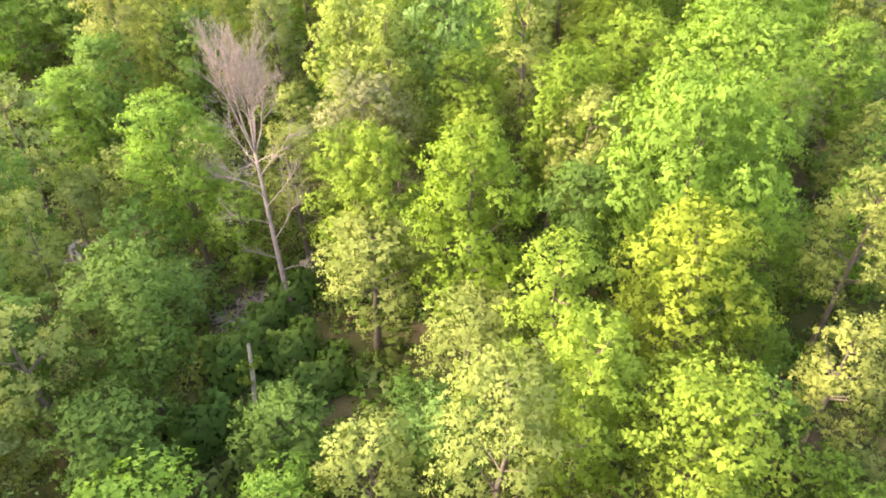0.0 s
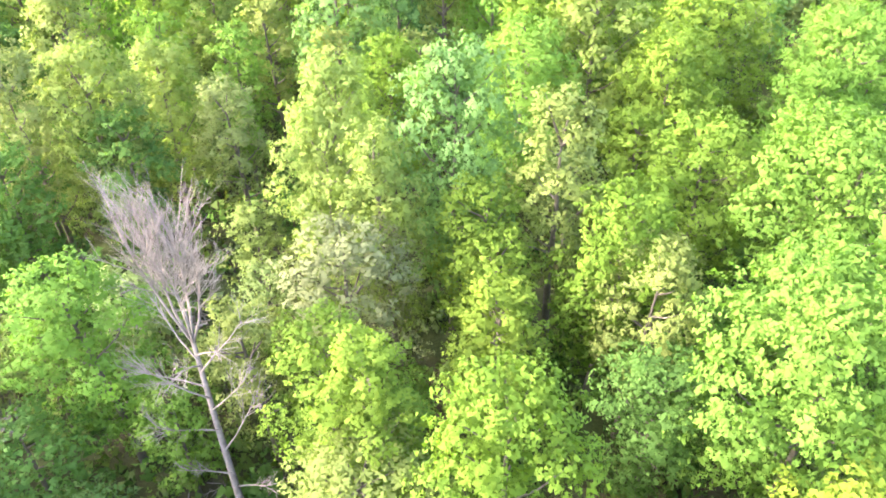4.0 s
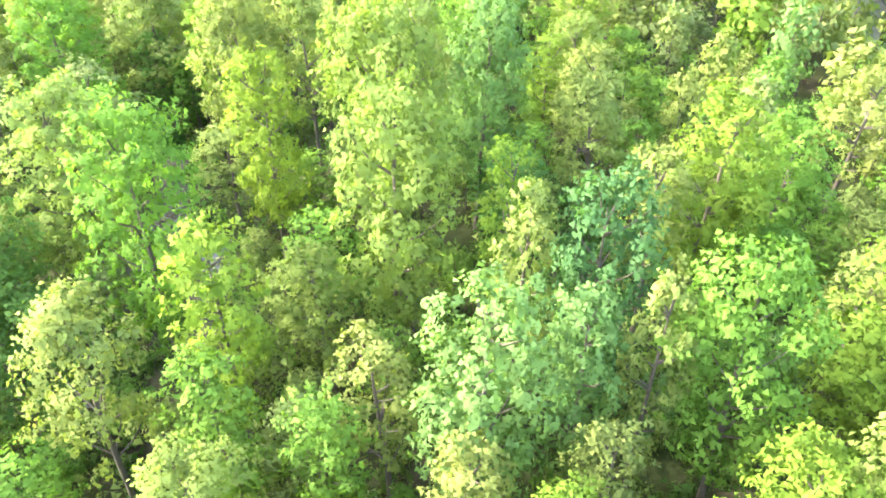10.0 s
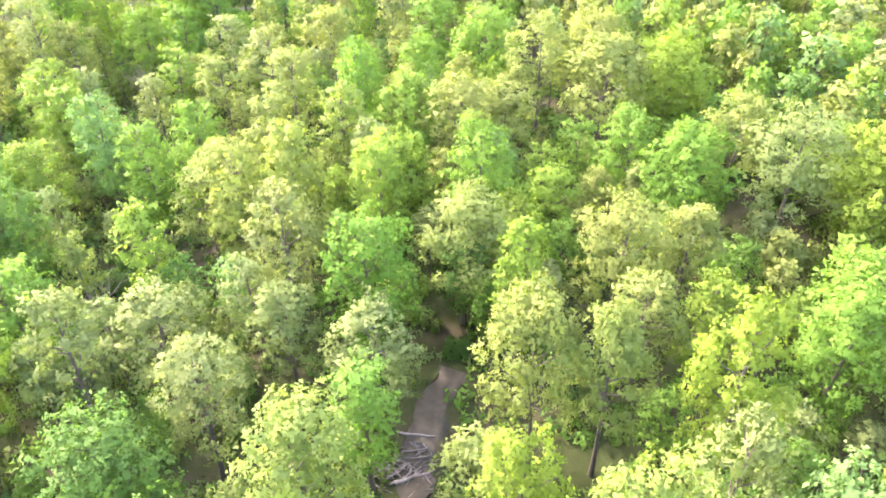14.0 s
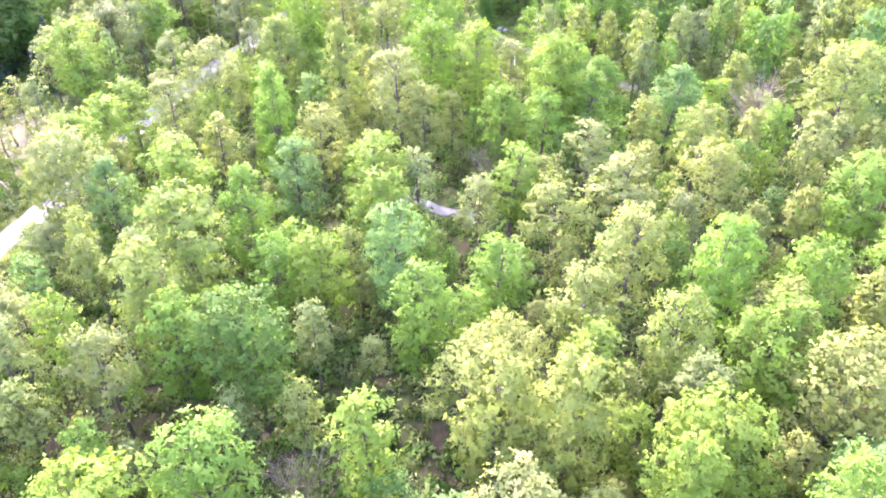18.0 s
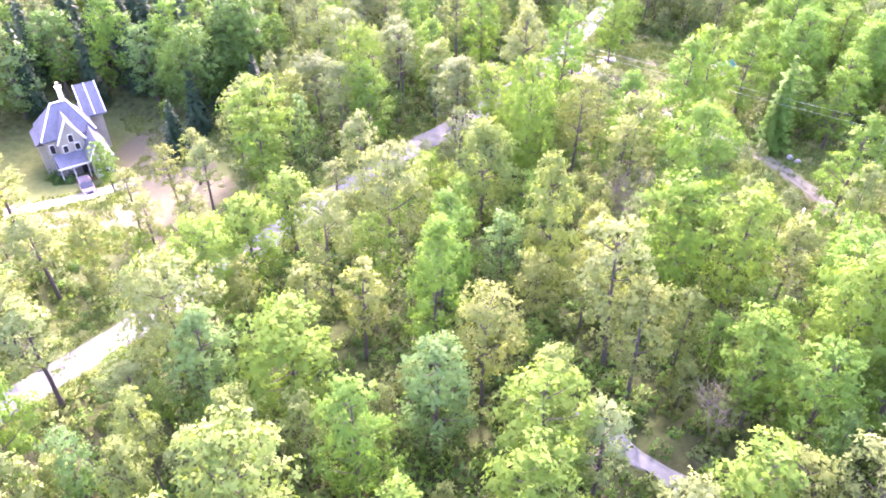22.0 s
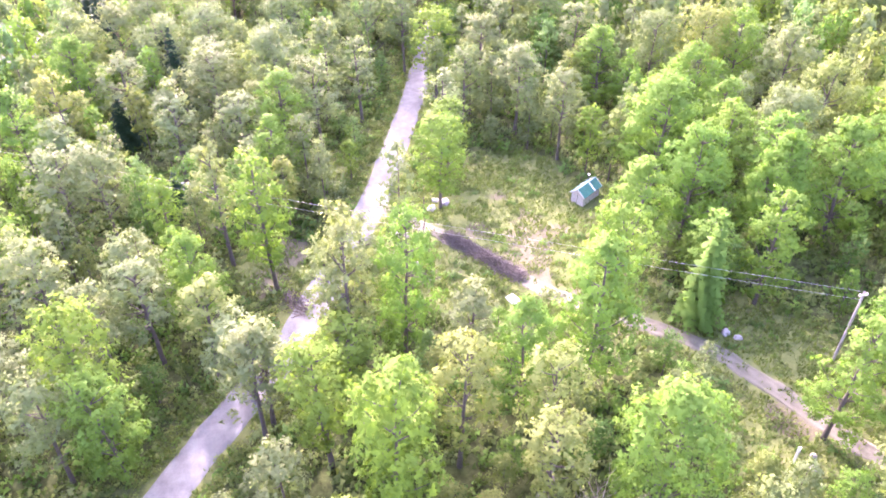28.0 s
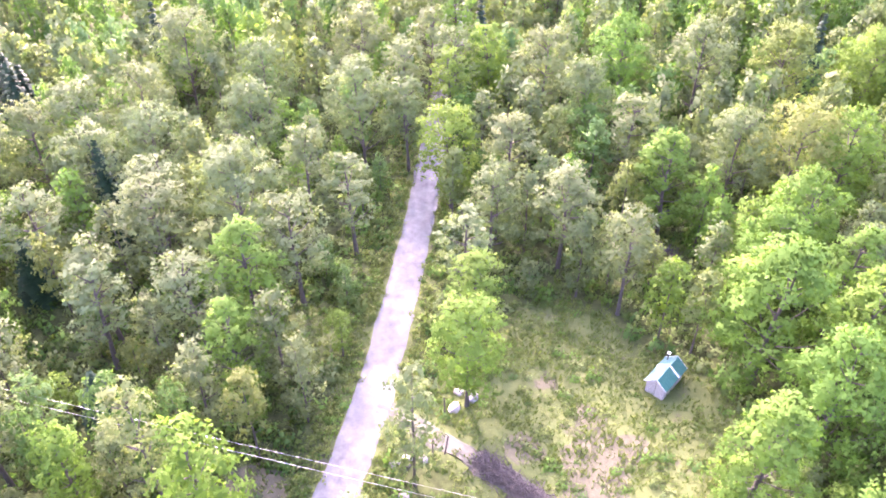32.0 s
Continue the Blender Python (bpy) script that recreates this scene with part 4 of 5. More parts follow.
broad("G", -82.1, 134.6, 13.5, 2.8)
broad("L", -74.1, 115.6, 12.7, 2.4)
broad("G", -125.4, 94.1, 13.4, 2.6)
broad("L", -122.3, 70.8, 14.1, 3.2)
airy("P", -111.3, 67.5, 7.0, 2.7)
broad("L", -100.1, 103.3, 14.0, 3.1)
broad("G", -183.0, 43.7, 14.8, 3.9)
broad("D", -180.2, 57.4, 16.3, 4.7)
broad("D", -171.7, 52.3, 16.0, 4.4)
broad("L", -151.0, 68.6, 15.1, 3.7)
airy("O", -119.8, 87.0, 13.1, 2.2)
airy("O", -116.5, 112.5, 14.4, 3.1)
airy("P", -114.4, 71.5, 15.9, 4.3)
broad("G", -114.0, 133.7, 13.9, 2.8)
bare_shrub("S", -112.6, 119.7, 5.8, 2.4)
broad("G", -111.7, 126.8, 13.6, 3.0)
broad("L", -110.7, 82.8, 14.9, 3.7)
broad("B", -110.3, 74.9, 13.6, 2.8)
broad("B", -109.5, 95.0, 14.0, 3.0)
airy("O", -212.8, 72.5, 14.1, 3.6)
broad("G", -207.6, 68.4, 14.6, 3.4)
airy("P", -196.1, 63.7, 14.5, 3.5)
airy("P", -181.7, 69.5, 14.6, 3.5)
broad("G", -177.2, 170.9, 16.3, 4.9)
airy("O", -152.6, 116.1, 13.9, 2.9)
broad("G", -152.6, 151.9, 14.6, 3.5)
airy("P", -147.4, 82.3, 12.9, 2.3)
bare_shrub("S", -142.4, 114.4, 7.3, 3.0)
airy("P", -135.0, 87.3, 15.6, 4.2)
airy("O", -130.0, 129.0, 12.5, 2.6)
broad("G", -125.6, 133.9, 13.5, 3.1)
airy("W", -228.0, 85.5, 14.5, 4.0)
broad("G", -223.4, 72.8, 14.3, 3.8)
airy("W", -214.8, 91.7, 14.4, 3.7)
airy("W", -209.6, 104.8, 14.2, 3.6)
broad("G", -205.9, 99.9, 14.0, 3.5)
airy("W", -193.7, 74.3, 14.0, 3.6)
airy("O", -189.5, 168.8, 15.5, 4.3)
airy("W", -184.1, 159.9, 15.0, 4.1)
airy("W", -177.0, 74.4, 13.9, 3.1)
broad("G", -174.6, 151.1, 14.7, 3.7)
broad("G", -173.5, 159.8, 15.3, 4.4)
airy("W", -172.9, 84.1, 13.3, 2.5)
airy("W", -161.3, 76.7, 13.1, 2.8)
airy("W", -161.2, 93.0, 13.8, 3.2)
broad("G", -160.6, 81.3, 12.9, 2.8)
broad("G", -158.5, 115.9, 13.4, 2.6)
broad("L", -154.2, 103.3, 13.5, 2.8)
airy("O", -147.5, 114.2, 13.2, 2.6)
airy("W", -233.2, 116.3, 16.1, 4.3)
airy("W", -232.9, 102.6, 15.1, 3.8)
airy("W", -230.5, 91.1, 15.0, 4.0)
airy("W", -230.3, 72.8, 15.3, 3.9)
airy("W", -227.8, 144.5, 15.2, 3.9)
airy("O", -208.7, 161.2, 16.0, 4.7)
airy("W", -205.4, 86.3, 12.6, 2.6)
airy("W", -202.2, 74.5, 13.8, 3.0)
airy("W", -199.3, 136.2, 13.4, 2.8)
airy("W", -198.8, 169.1, 15.7, 4.1)
airy("W", -193.8, 78.7, 14.3, 3.1)
broad("G", -178.2, 154.4, 14.9, 3.5)
airy("W", -177.2, 82.8, 13.1, 3.0)
broad("G", -176.4, 87.9, 12.6, 2.6)
airy("W", -171.0, 80.1, 12.8, 2.3)
airy("P", -170.4, 102.8, 18.6, 2.2)
airy("O", -170.0, 89.3, 12.6, 2.6)
broad("G", -165.6, 145.4, 13.7, 2.7)
spruce("G", -164.5, 137.6, 13.9, 2.6)
airy("W", -162.8, 112.7, 12.5, 2.4)
airy("W", -253.8, 95.3, 16.6, 4.6)
airy("W", -252.7, 120.1, 15.5, 4.4)
broad("L", -243.7, 137.1, 14.2, 3.0)
airy("W", -243.6, 105.3, 15.6, 4.0)
airy("W", -241.5, 89.6, 14.9, 3.8)
airy("W", -237.4, 83.3, 15.3, 4.3)
broad("G", -236.9, 153.9, 16.0, 4.2)
airy("W", -236.6, 141.9, 15.8, 4.5)
airy("W", -234.8, 77.9, 14.7, 3.8)
airy("W", -232.2, 121.8, 13.5, 3.0)
airy("W", -232.2, 163.6, 16.5, 4.5)
airy("O", -229.1, 174.0, 15.9, 4.5)
broad("L", -225.7, 186.0, 15.0, 4.1)
broad("L", -222.6, 124.9, 13.9, 3.2)
airy("W", -219.5, 130.9, 13.9, 3.5)
airy("W", -219.3, 145.9, 14.1, 3.2)
airy("W", -216.5, 111.7, 13.4, 2.6)
airy("W", -216.5, 100.4, 16.5, 4.7)
airy("W", -211.2, 155.3, 14.8, 3.8)
airy("W", -210.3, 125.6, 13.1, 2.8)
airy("W", -209.1, 86.5, 13.3, 2.5)
broad("G", -206.6, 166.9, 14.9, 4.1)
airy("W", -204.6, 120.7, 12.7, 2.6)
broad("G", -198.1, 97.7, 12.4, 2.3)
broad("G", -196.8, 154.3, 15.1, 3.9)
broad("L", -191.8, 117.3, 13.3, 2.8)
broad("G", -189.8, 153.3, 13.9, 3.0)
broad("L", -188.1, 85.4, 12.0, 1.8)
broad("G", -187.6, 144.5, 16.1, 5.0)
broad("L", -184.2, 151.1, 14.1, 3.1)
broad("G", -177.5, 142.8, 15.0, 3.9)
broad("G", -175.2, 135.2, 13.8, 3.3)


# ---- the house ----
def hip_roof(x0, x1, y0, y1, z0, r0, r1, z1, over=0.45):
    """A hipped roof slab with thickness; its ridge runs from r0 to r1 along x."""
    bm = bmesh.new()
    x0, x1, y0, y1 = x0 - over, x1 + over, y0 - over, y1 + over
    ym = (y0 + y1) / 2
    for dz in (0.0, 0.22):
        c = [bm.verts.new(p) for p in ((x0, y0, z0 + dz), (x1, y0, z0 + dz), (x1, y1, z0 + dz), (x0, y1, z0 + dz), (r0, ym, z1 + dz), (r1, ym, z1 + dz))]
        for f in ((0, 1, 5, 4), (1, 2, 5), (2, 3, 4, 5), (3, 0, 4)):
            bm.faces.new([c[i] for i in f])
    bm.verts.ensure_lookup_table()
    for i in range(4):
        j = (i + 1) % 4
        bm.faces.new((bm.verts[i], bm.verts[j], bm.verts[6 + j], bm.verts[6 + i]))
    bmesh.ops.recalc_face_normals(bm, faces=bm.faces[:])
    return bm


def gable_roof(w, z0, z1, x, y0, y1, over=0.4):
    """A gabled slab over the width w about x; its ridge runs along y."""
    k = (z1 - z0) / (w / 2)
    a = w / 2 + over
    low = z1 - k * a
    return prism([(x - a, low), (x, z1), (x + a, low), (x + a, low + 0.2), (x, z1 + 0.22), (x - a, low + 0.2)], y0 - over, y1 + over)


def bar(a, b, wide, high):
    """A straight board from a to b."""
    a, b = Vector(a), Vector(b)
    d = b - a
    bm = add_box(bmesh.new(), -wide / 2, wide / 2, 0, d.length, -high / 2, high / 2)
    rot = d.to_track_quat("Y", "Z").to_matrix().to_4x4()
    bm.transform(Matrix.Translation(a) @ rot)
    return bm


def window(parent, x, y, z, w, h):
    f = part("window", add_box(bmesh.new(), x - w / 2 - 0.1, x + w / 2 + 0.1, y - 0.09, y + 0.02, z - 0.1, z + h + 0.1), TRIM, parent, "white framed window")
    part("pane", add_box(bmesh.new(), x - w / 2, x + w / 2, y - 0.12, y - 0.094, z, z + h), GLASS, f, "dark glass pane")


def big_house():
    h = thing("house", "large cream house with grey shingle roofs and white trim", "house", pose(-162.9, 33.8, -7.3, 0, 0, 128) @ Matrix.Diagonal((0.8, 0.95, 1.15, 1)))
    part("wall", add_box(bmesh.new(), -4.3, 4.6, -1.8, 4.6, -0.3, 5.4), SIDING, h)
    part("roof", hip_roof(-4.3, 4.6, -1.8, 4.6, 5.4, -0.9, 1.9, 8.9), ROOF, h)
    for a, b in (((-4.75, -2.25, 5.74), (-0.9, 1.4, 9.2)), ((5.05, -2.25, 5.74), (1.9, 1.4, 9.2)), ((-0.9, 1.4, 9.2), (1.9, 1.4, 9.2))):
        part("roof_trim", bar(a, b, 0.28, 0.10), TRIM, h, "white roof edge trim")
    part("front_wall", prism([(-2.0, -0.3), (-2.0, 5.5), (0.15, 8.3), (2.3, 5.5), (2.3, -0.3)], -3.2, 0.2), SIDING, h)
    part("front_roof", gable_roof(4.3, 5.5, 8.3, 0.15, -3.2, 1.0), ROOF, h)
    for s in (-1, 1):
        part("roof_trim", bar((0.15 + s * 2.55, -3.66, 5.3), (0.15, -3.66, 8.56), 0.12, 0.34), TRIM, h, "white gable trim")
    part("garage_wall", prism([(2.0, -0.3), (2.0, 4.1), (3.75, 6.1), (5.5, 4.1), (5.5, -0.3)], -7.6, -1.6), SIDING, h)
    part("garage_roof", gable_roof(3.5, 4.1, 6.1, 3.75, -7.6, -1.6), ROOF, h)
    for s in (-1, 1):
        part("roof_trim", bar((3.75 + s * 2.1, -8.06, 3.9), (3.75, -8.06, 6.32), 0.12, 0.3), TRIM, h, "white gable trim")
    door = part("garage_door", add_box(bmesh.new(), 2.4, 5.1, -7.67, -7.58, 0.02, 2.3), TRIM, h, "white panelled garage door")
    for i in range(4):
        part("door_pane", add_box(bmesh.new(), 2.56 + i * 0.64, 3.02 + i * 0.64, -7.70, -7.675, 1.72, 2.05), GLASS, door)
    part("porch_roof", prism([(-5.9, 3.0), (-5.9, 2.85), (-3.0, 3.6), (-3.0, 3.85)], -3.6, 1.6, "x"), ROOF, h)
    part("porch_trim", add_box(bmesh.new(), -3.65, 1.65, -5.98, -5.9, 2.78, 3.04), TRIM, h)
    for x in (-3.4, -1.2, 1.3):
        part("porch_post", add_box(bmesh.new(), x - 0.1, x + 0.1, -5.8, -5.6, -0.2, 2.9), TRIM, h)
    part("porch_floor", add_box(bmesh.new(), -3.6, 1.6, -5.8, -3.2, -0.2, 0.25), STONE, h)
    part("stone_base", add_box(bmesh.new(), -4.35, 1.95, -3.3, -3.21, -0.3, 1.3), STONE, h)
    part("rear_wall", add_box(bmesh.new(), 4.3, 7.6, 3.4, 9.0, -0.3, 5.6), SIDING, h)
    part("rear_roof", prism([(2.4, 5.6), (6.0, 9.0), (9.7, 5.6), (9.7, 5.8), (6.0, 9.22), (2.4, 5.8)], 4.1, 8.3, "x"), ROOF, h)
    for x in (4.2, 6.2, 8.2):
        part("roof_trim", bar((x, 6.0, 9.26), (x, 2.45, 5.86), 0.2, 0.08), TRIM, h, "white roof edge trim")
    part("side_wall", add_box(bmesh.new(), -5.4, -4.3, -0.6, 4.2, -0.3, 4.6), SIDING, h)
    part("side_roof", prism([(-5.8, 4.6), (-4.3, 5.5), (-4.3, 5.72), (-5.8, 4.82)], -1.0, 4.6), ROOF, h)
    ch = part("chimney", box(1.0, 1.9, 2.6, 3.4, 4.0, 10.4, 0.05), TRIM, h, "tall white chimney")
    part("chimney_cap", box(0.85, 2.05, 2.45, 3.55, 10.4, 10.6, 0.03), METAL, ch)
    part("flue", box(1.2, 1.7, 2.75, 3.25, 10.6, 11.2, 0.08), METAL, ch)
    for x, y, z, w, t in ((0.15, -3.2, 5.2, 0.8, 1.0), (-1.2, -3.2, 3.95, 0.8, 0.9), (0.9, -3.2, 3.95, 0.8, 0.9), (-1.0, -3.22, 1.5, 1.0, 1.2), (-3.3, -1.8, 3.6, 0.8, 1.2), (3.75, -7.6, 3.4, 0.8, 0.8), (-3.2, -1.8, 1.2, 0.9, 1.3)):
        window(h, x, y, z, w, t)
    d = part("front_door", add_box(bmesh.new(), 0.4, 1.4, -3.36, -3.2, 0.25, 2.35), DARK, h, "dark front door")
    part("door_knob", box(0.5, 0.58, -3.44, -3.36, 1.2, 1.28, 0.02), METAL, d)
    return h


big_house()


def flower_bed():
    v, f = bush_arrays(77, 260, 0.16, 1.5, 0.7)
    ob = tagged(new("flower_bed", mesh_np("flower_bed", v, f, [LEAF["D"], RED], (np.arange(len(f)) % 3 == 0).astype(int))), "low shrub bed with dark red flowers", "flower bed", kind="stuff")
    ob.matrix_basis = pose(-156.9, 38.6, rise(-156.9, 38.6))
    for x, y, s in ((-157.6, 35.6, 1.2), (-158.2, 32.9, 1.4), (-157.0, 34.0, 1.1)):
        t = thing("garden_shrub", "dark rounded garden shrub by the porch", "shrub", pose(x, y, rise(x, y)))
        part_v, part_f = bush_arrays(int(300 + x), 420, 0.22, s, s * 1.1)
        o = new("foliage", mesh_np("foliage", part_v, part_f, [LEAF["D"]]))
        o.parent = t


flower_bed()


def car(x, y, turn):
    c = thing("car", "dark blue car parked before the garage", "car", pose(x, y, rise(x, y) + 0.12, 0, 0, turn))
    outline = [(-2.25, 0.35), (-2.3, 0.75), (-2.1, 0.98), (-1.2, 1.05), (1.1, 1.05), (2.1, 0.9), (2.3, 0.7), (2.25, 0.35)]
    body = prism(outline, -0.9, 0.9)
    bmesh.ops.bevel(body, geom=body.edges[:], offset=0.06, segments=2, affect="EDGES")
    part("body", body, CAR_PAINT, c)
    cab = prism([(-1.9, 1.03), (-1.45, 1.58), (0.35, 1.62), (1.15, 1.03)], -0.78, 0.78)
    bmesh.ops.bevel(cab, geom=cab.edges[:], offset=0.08, segments=2, affect="EDGES")
    part("cabin", cab, CAR_PAINT, c)
    part("windscreen", prism([(0.46, 1.58), (1.12, 1.08), (1.16, 1.10), (0.5, 1.60)], -0.68, 0.68), GLASS, c)
    part("rear_window", prism([(-1.9, 1.08), (-1.5, 1.56), (-1.54, 1.58), (-1.94, 1.10)], -0.66, 0.66), GLASS, c)
    for s in (-1, 1):
        part("side_window", add_box(bmesh.new(), -1.4, 0.4, s * 0.785 - 0.01, s * 0.785 + 0.01, 1.12, 1.5), GLASS, c)
        part("headlight", box(2.2, 2.31, s * 0.65 - 0.18, s * 0.65 + 0.18, 0.68, 0.82, 0.02), TRIM, c)
        for wx in (-1.4, 1.4):
            ring = [(wx + 0.33 * math.cos(a), 0.33 + 0.33 * math.sin(a) - 0.05) for a in np.arange(0, 6.28, 0.45)]
            w = part("wheel", prism(ring, s * 0.80 - 0.11, s * 0.80 + 0.11), RUBBER, c)
            rim = [(wx + 0.2 * math.cos(a), 0.28 + 0.2 * math.sin(a)) for a in np.arange(0, 6.28, 0.6)]
            part("rim", prism(rim, s * 0.92 - 0.012, s * 0.92 + 0.012), METAL, w)


car(-153.4, 40.6, 38)


# ---- the shed in the clearing ----
def shed():
    s = thing("shed", "small weathered board shed with a teal metal roof", "shed", pose(-189.3, 136.0, 0.02, 0, 0, 121.9) @ Matrix.Diagonal((0.76, 0.76, 0.78, 1)))
    L2, W2 = 2.35, 1.2
    for k, (x0, x1, y0, y1) in enumerate(((-L2, L2, -W2, -W2 + 0.08), (-L2, L2, W2 - 0.08, W2))):
        wall = part("side_wall", add_box(bmesh.new(), x0, x1, y0, y1, -0.1, 1.9), SHED_WALL, s)
        n = 13
        for i in range(n):
            xa = x0 + (x1 - x0) * i / n
            yy = y0 - 0.025 if k == 0 else y1
            part("board", add_box(bmesh.new(), xa + 0.015, xa + (x1 - x0) / n - 0.015, yy, yy + 0.025, -0.08, 1.88), SHED_WALL, wall)
    for sx in (-1, 1):
        g = prism([(-W2 + 0.08, -0.1), (W2 - 0.08, -0.1), (W2 - 0.08, 1.9), (0, 2.72), (-W2 + 0.08, 1.9)], sx * L2 - 0.04, sx * L2 + 0.04, "x")
        end = part("gable_wall", g, SHED_WALL, s)
        for a, b in (((sx * (L2 + 0.06), -W2, 0.05), (sx * (L2 + 0.06), 0, 1.85)), ((sx * (L2 + 0.06), W2, 0.05), (sx * (L2 + 0.06), 0, 1.85)), ((sx * (L2 + 0.06), 0, 0.0), (sx * (L2 + 0.06), 0, 2.6))):
            part("brace", bar(a, b, 0.07, 0.04), DARK if sx < 0 and a[1] == 0 else SHED_WALL, end)
        part("fascia", bar((sx * (L2 + 0.28), -1.5, 1.72), (sx * (L2 + 0.28), 0, 2.86), 0.03, 0.14), TRIM, s)
        part("fascia", bar((sx * (L2 + 0.28), 1.5, 1.72), (sx * (L2 + 0.28), 0, 2.86), 0.03, 0.14), TRIM, s)
    # the +y sheet gets the paler teal, with sky reflection painted in
    for side, mat, lab in ((-1, TEAL, "bright teal roof sheet"), (1, TEAL_SKYLIT, "teal roof sheet with the sky's reflection in its colour")):
        r = part("roof_sheet", prism([(0, 2.84), (side * 1.52, 1.70), (side * 1.52, 1.75), (0, 2.89)], -L2 - 0.26, L2 + 0.26, "x"), mat, s, lab)
        for i in range(13):
            x = -L2 - 0.2 + i * (2 * L2 + 0.4) / 12
            part("rib", bar((x, 0, 2.90), (x, side * 1.52, 1.76), 0.035, 0.03), mat, r)
        part("strap", bar((0.55, 0, 2.925), (0.55, side * 1.53, 1.79), 0.26, 0.02), TRIM, s, "pale strap laid over the roof")
    part("ridge_cap", bar((-L2 - 0.27, 0, 2.9), (L2 + 0.27, 0, 2.9), 0.2, 0.05), TEAL_SKYLIT, s)
    p = part("stove_pipe", bar((1.9, 0.9, 2.0), (1.9, 0.9, 3.3), 0.12, 0.12), DARK, s)
    part("pipe_cap", box(1.7, 2.1, 0.7, 1.1, 3.3, 3.42, 0.04), TRIM, p)


shed()


# ---- poles and wires ----
def utility_pole(x, y, h):
    p = thing("utility_pole", "weathered grey wooden utility pole", "utility pole", pose(x, y, 0), "power line")
    v, f = tube([(0, 0, -0.4), (0, 0, h * 0.5), (0, 0, h)], (0.15, 0.13, 0.11), 10)
    o = new("post", mesh_np("post", v, f, [PALE_BARK], smooth=True))
    o.parent = p
    arm = part("crossarm", box(-0.12, 0.12, -0.5, 0.5, h - 0.5, h - 0.38, 0.02), PALE_BARK, p)
    for y1 in (-0.4, 0.4):
        part("insulator", box(-0.06, 0.06, y1 - 0.06, y1 + 0.06, h - 0.38, h - 0.2, 0.03), TRIM, arm)


POLES = [(-226.0, 31.0), (-156.3, 148.3)]
for px, py in POLES:
    utility_pole(px, py, 9.2)


def wire(dz, off):
    (ax, ay), (bx, by) = POLES
    pts = []
    for i in range(41):
        t = i / 40
        sag = 0.5 * 4 * t * (1 - t)
        pts.append((ax + (bx - ax) * t + off, ay + (by - ay) * t, 9.0 + dz - sag))
    v, f = tube(pts, [0.011] * 41, 5)
    tagged(new("power_wire", mesh_np("power_wire", v, f, [METAL], smooth=True)), "thin power wire strung between two poles", "wire", "power line")


wire(0.1, -0.1)
wire(-0.75, 0.1)


# ---- small things of the clearing ----
def post(x, y, h, lean=0.0):
    v, f = tube([(0, 0, -0.3), (0, 0, h * 0.6), (0.02, 0, h)], (0.075, 0.07, 0.065), 8)
    cap = np.array([list(range(len(v) - 8, len(v)))[:4], list(range(len(v) - 8, len(v)))[4:]])
    ob = tagged(new("fence_post", mesh_np("fence_post", v, np.concatenate([f, cap]), [BARK])), "dark rough wooden post beside the track", "post", "gate posts")
    ob.matrix_basis = pose(x, y, rise(x, y), lean, lean)


for px, py, ph, pl in ((-187.2, 112.8, 2.5, 0), (-191.5, 115.1, 2.3, 2), (-187.3, 113.9, 1.9, -12)):
    post(px, py, ph, pl)


def boulder(x, y, r, seed, label="pale grey boulder in the grass"):
    g = random.Random(seed)
    bm = bmesh.new()
    bmesh.ops.create_icosphere(bm, subdivisions=2, radius=1)
    k = Vector((g.uniform(-9, 9), g.uniform(-9, 9), seed))
    for v in bm.verts:
        v.co *= 1 + 0.35 * noise.noise(v.co * 1.3 + k) + 0.12 * noise.noise(v.co * 3.1 + k)
        v.co = Vector((v.co.x * r, v.co.y * r * 0.8, v.co.z * r * 0.6))
    me = bpy.data.meshes.new("boulder")
    bm.to_mesh(me)
    bm.free()
    me.materials.append(ROCK)
    ob = tagged(new("boulder", me), label, "boulder", "boulders")
    ob.matrix_basis = pose(x, y, rise(x, y) + r * 0.18, 0, 0, g.uniform(0, 360))


for i, (bx, by, br) in enumerate(((-191.8, 116.1, 0.65), (-192.6, 118.0, 0.8), (-187.5, 110.4, 0.7), (-187.4, 109.3, 0.45), (-187.2, 112.0, 0.5), (-184.1, 109.5, 0.5), (-182.9, 109.0, 0.55),
                                  (-181.7, 111.8, 0.45), (-162.4, 140.0, 0.6), (-161.4, 140.8, 0.5), (-193.5, 117.0, 0.5), (-145.8, 138.4, 0.45), (-147.0, 139.2, 0.35))):
    boulder(bx, by, br, i + 3)


def flat_stone():
    bm = box(-0.75, 0.75, -0.5, 0.5, -0.1, 0.22, 0.08)
    for v in bm.verts:
        v.co += Vector((0.12 * noise.noise(v.co * 1.7), 0.12 * noise.noise(v.co * 2.1 + Vector((3, 0, 0))), 0))
    me = bpy.data.meshes.new("flat_stone")
    bm.to_mesh(me)
    bm.free()
    me.materials.append(TRIM)
    tagged(new("flat_stone", me), "flat white slab lying beside the track", "slab").matrix_basis = pose(-173.1, 120.5, 0.05, 0, 0, 25)


flat_stone()


def stake():
    ob = thing("marker_stake", "white painted marker stake in the grass", "stake", pose(-146.8, 137.0, 0, 3, 2, 0))
    part("shaft", box(-0.09, 0.09, -0.09, 0.09, -0.3, 2.3, 0.02), TRIM, ob)
    part("cap", box(-0.11, 0.11, -0.11, 0.11, 2.3, 2.36, 0.01), TRIM, ob)


stake()


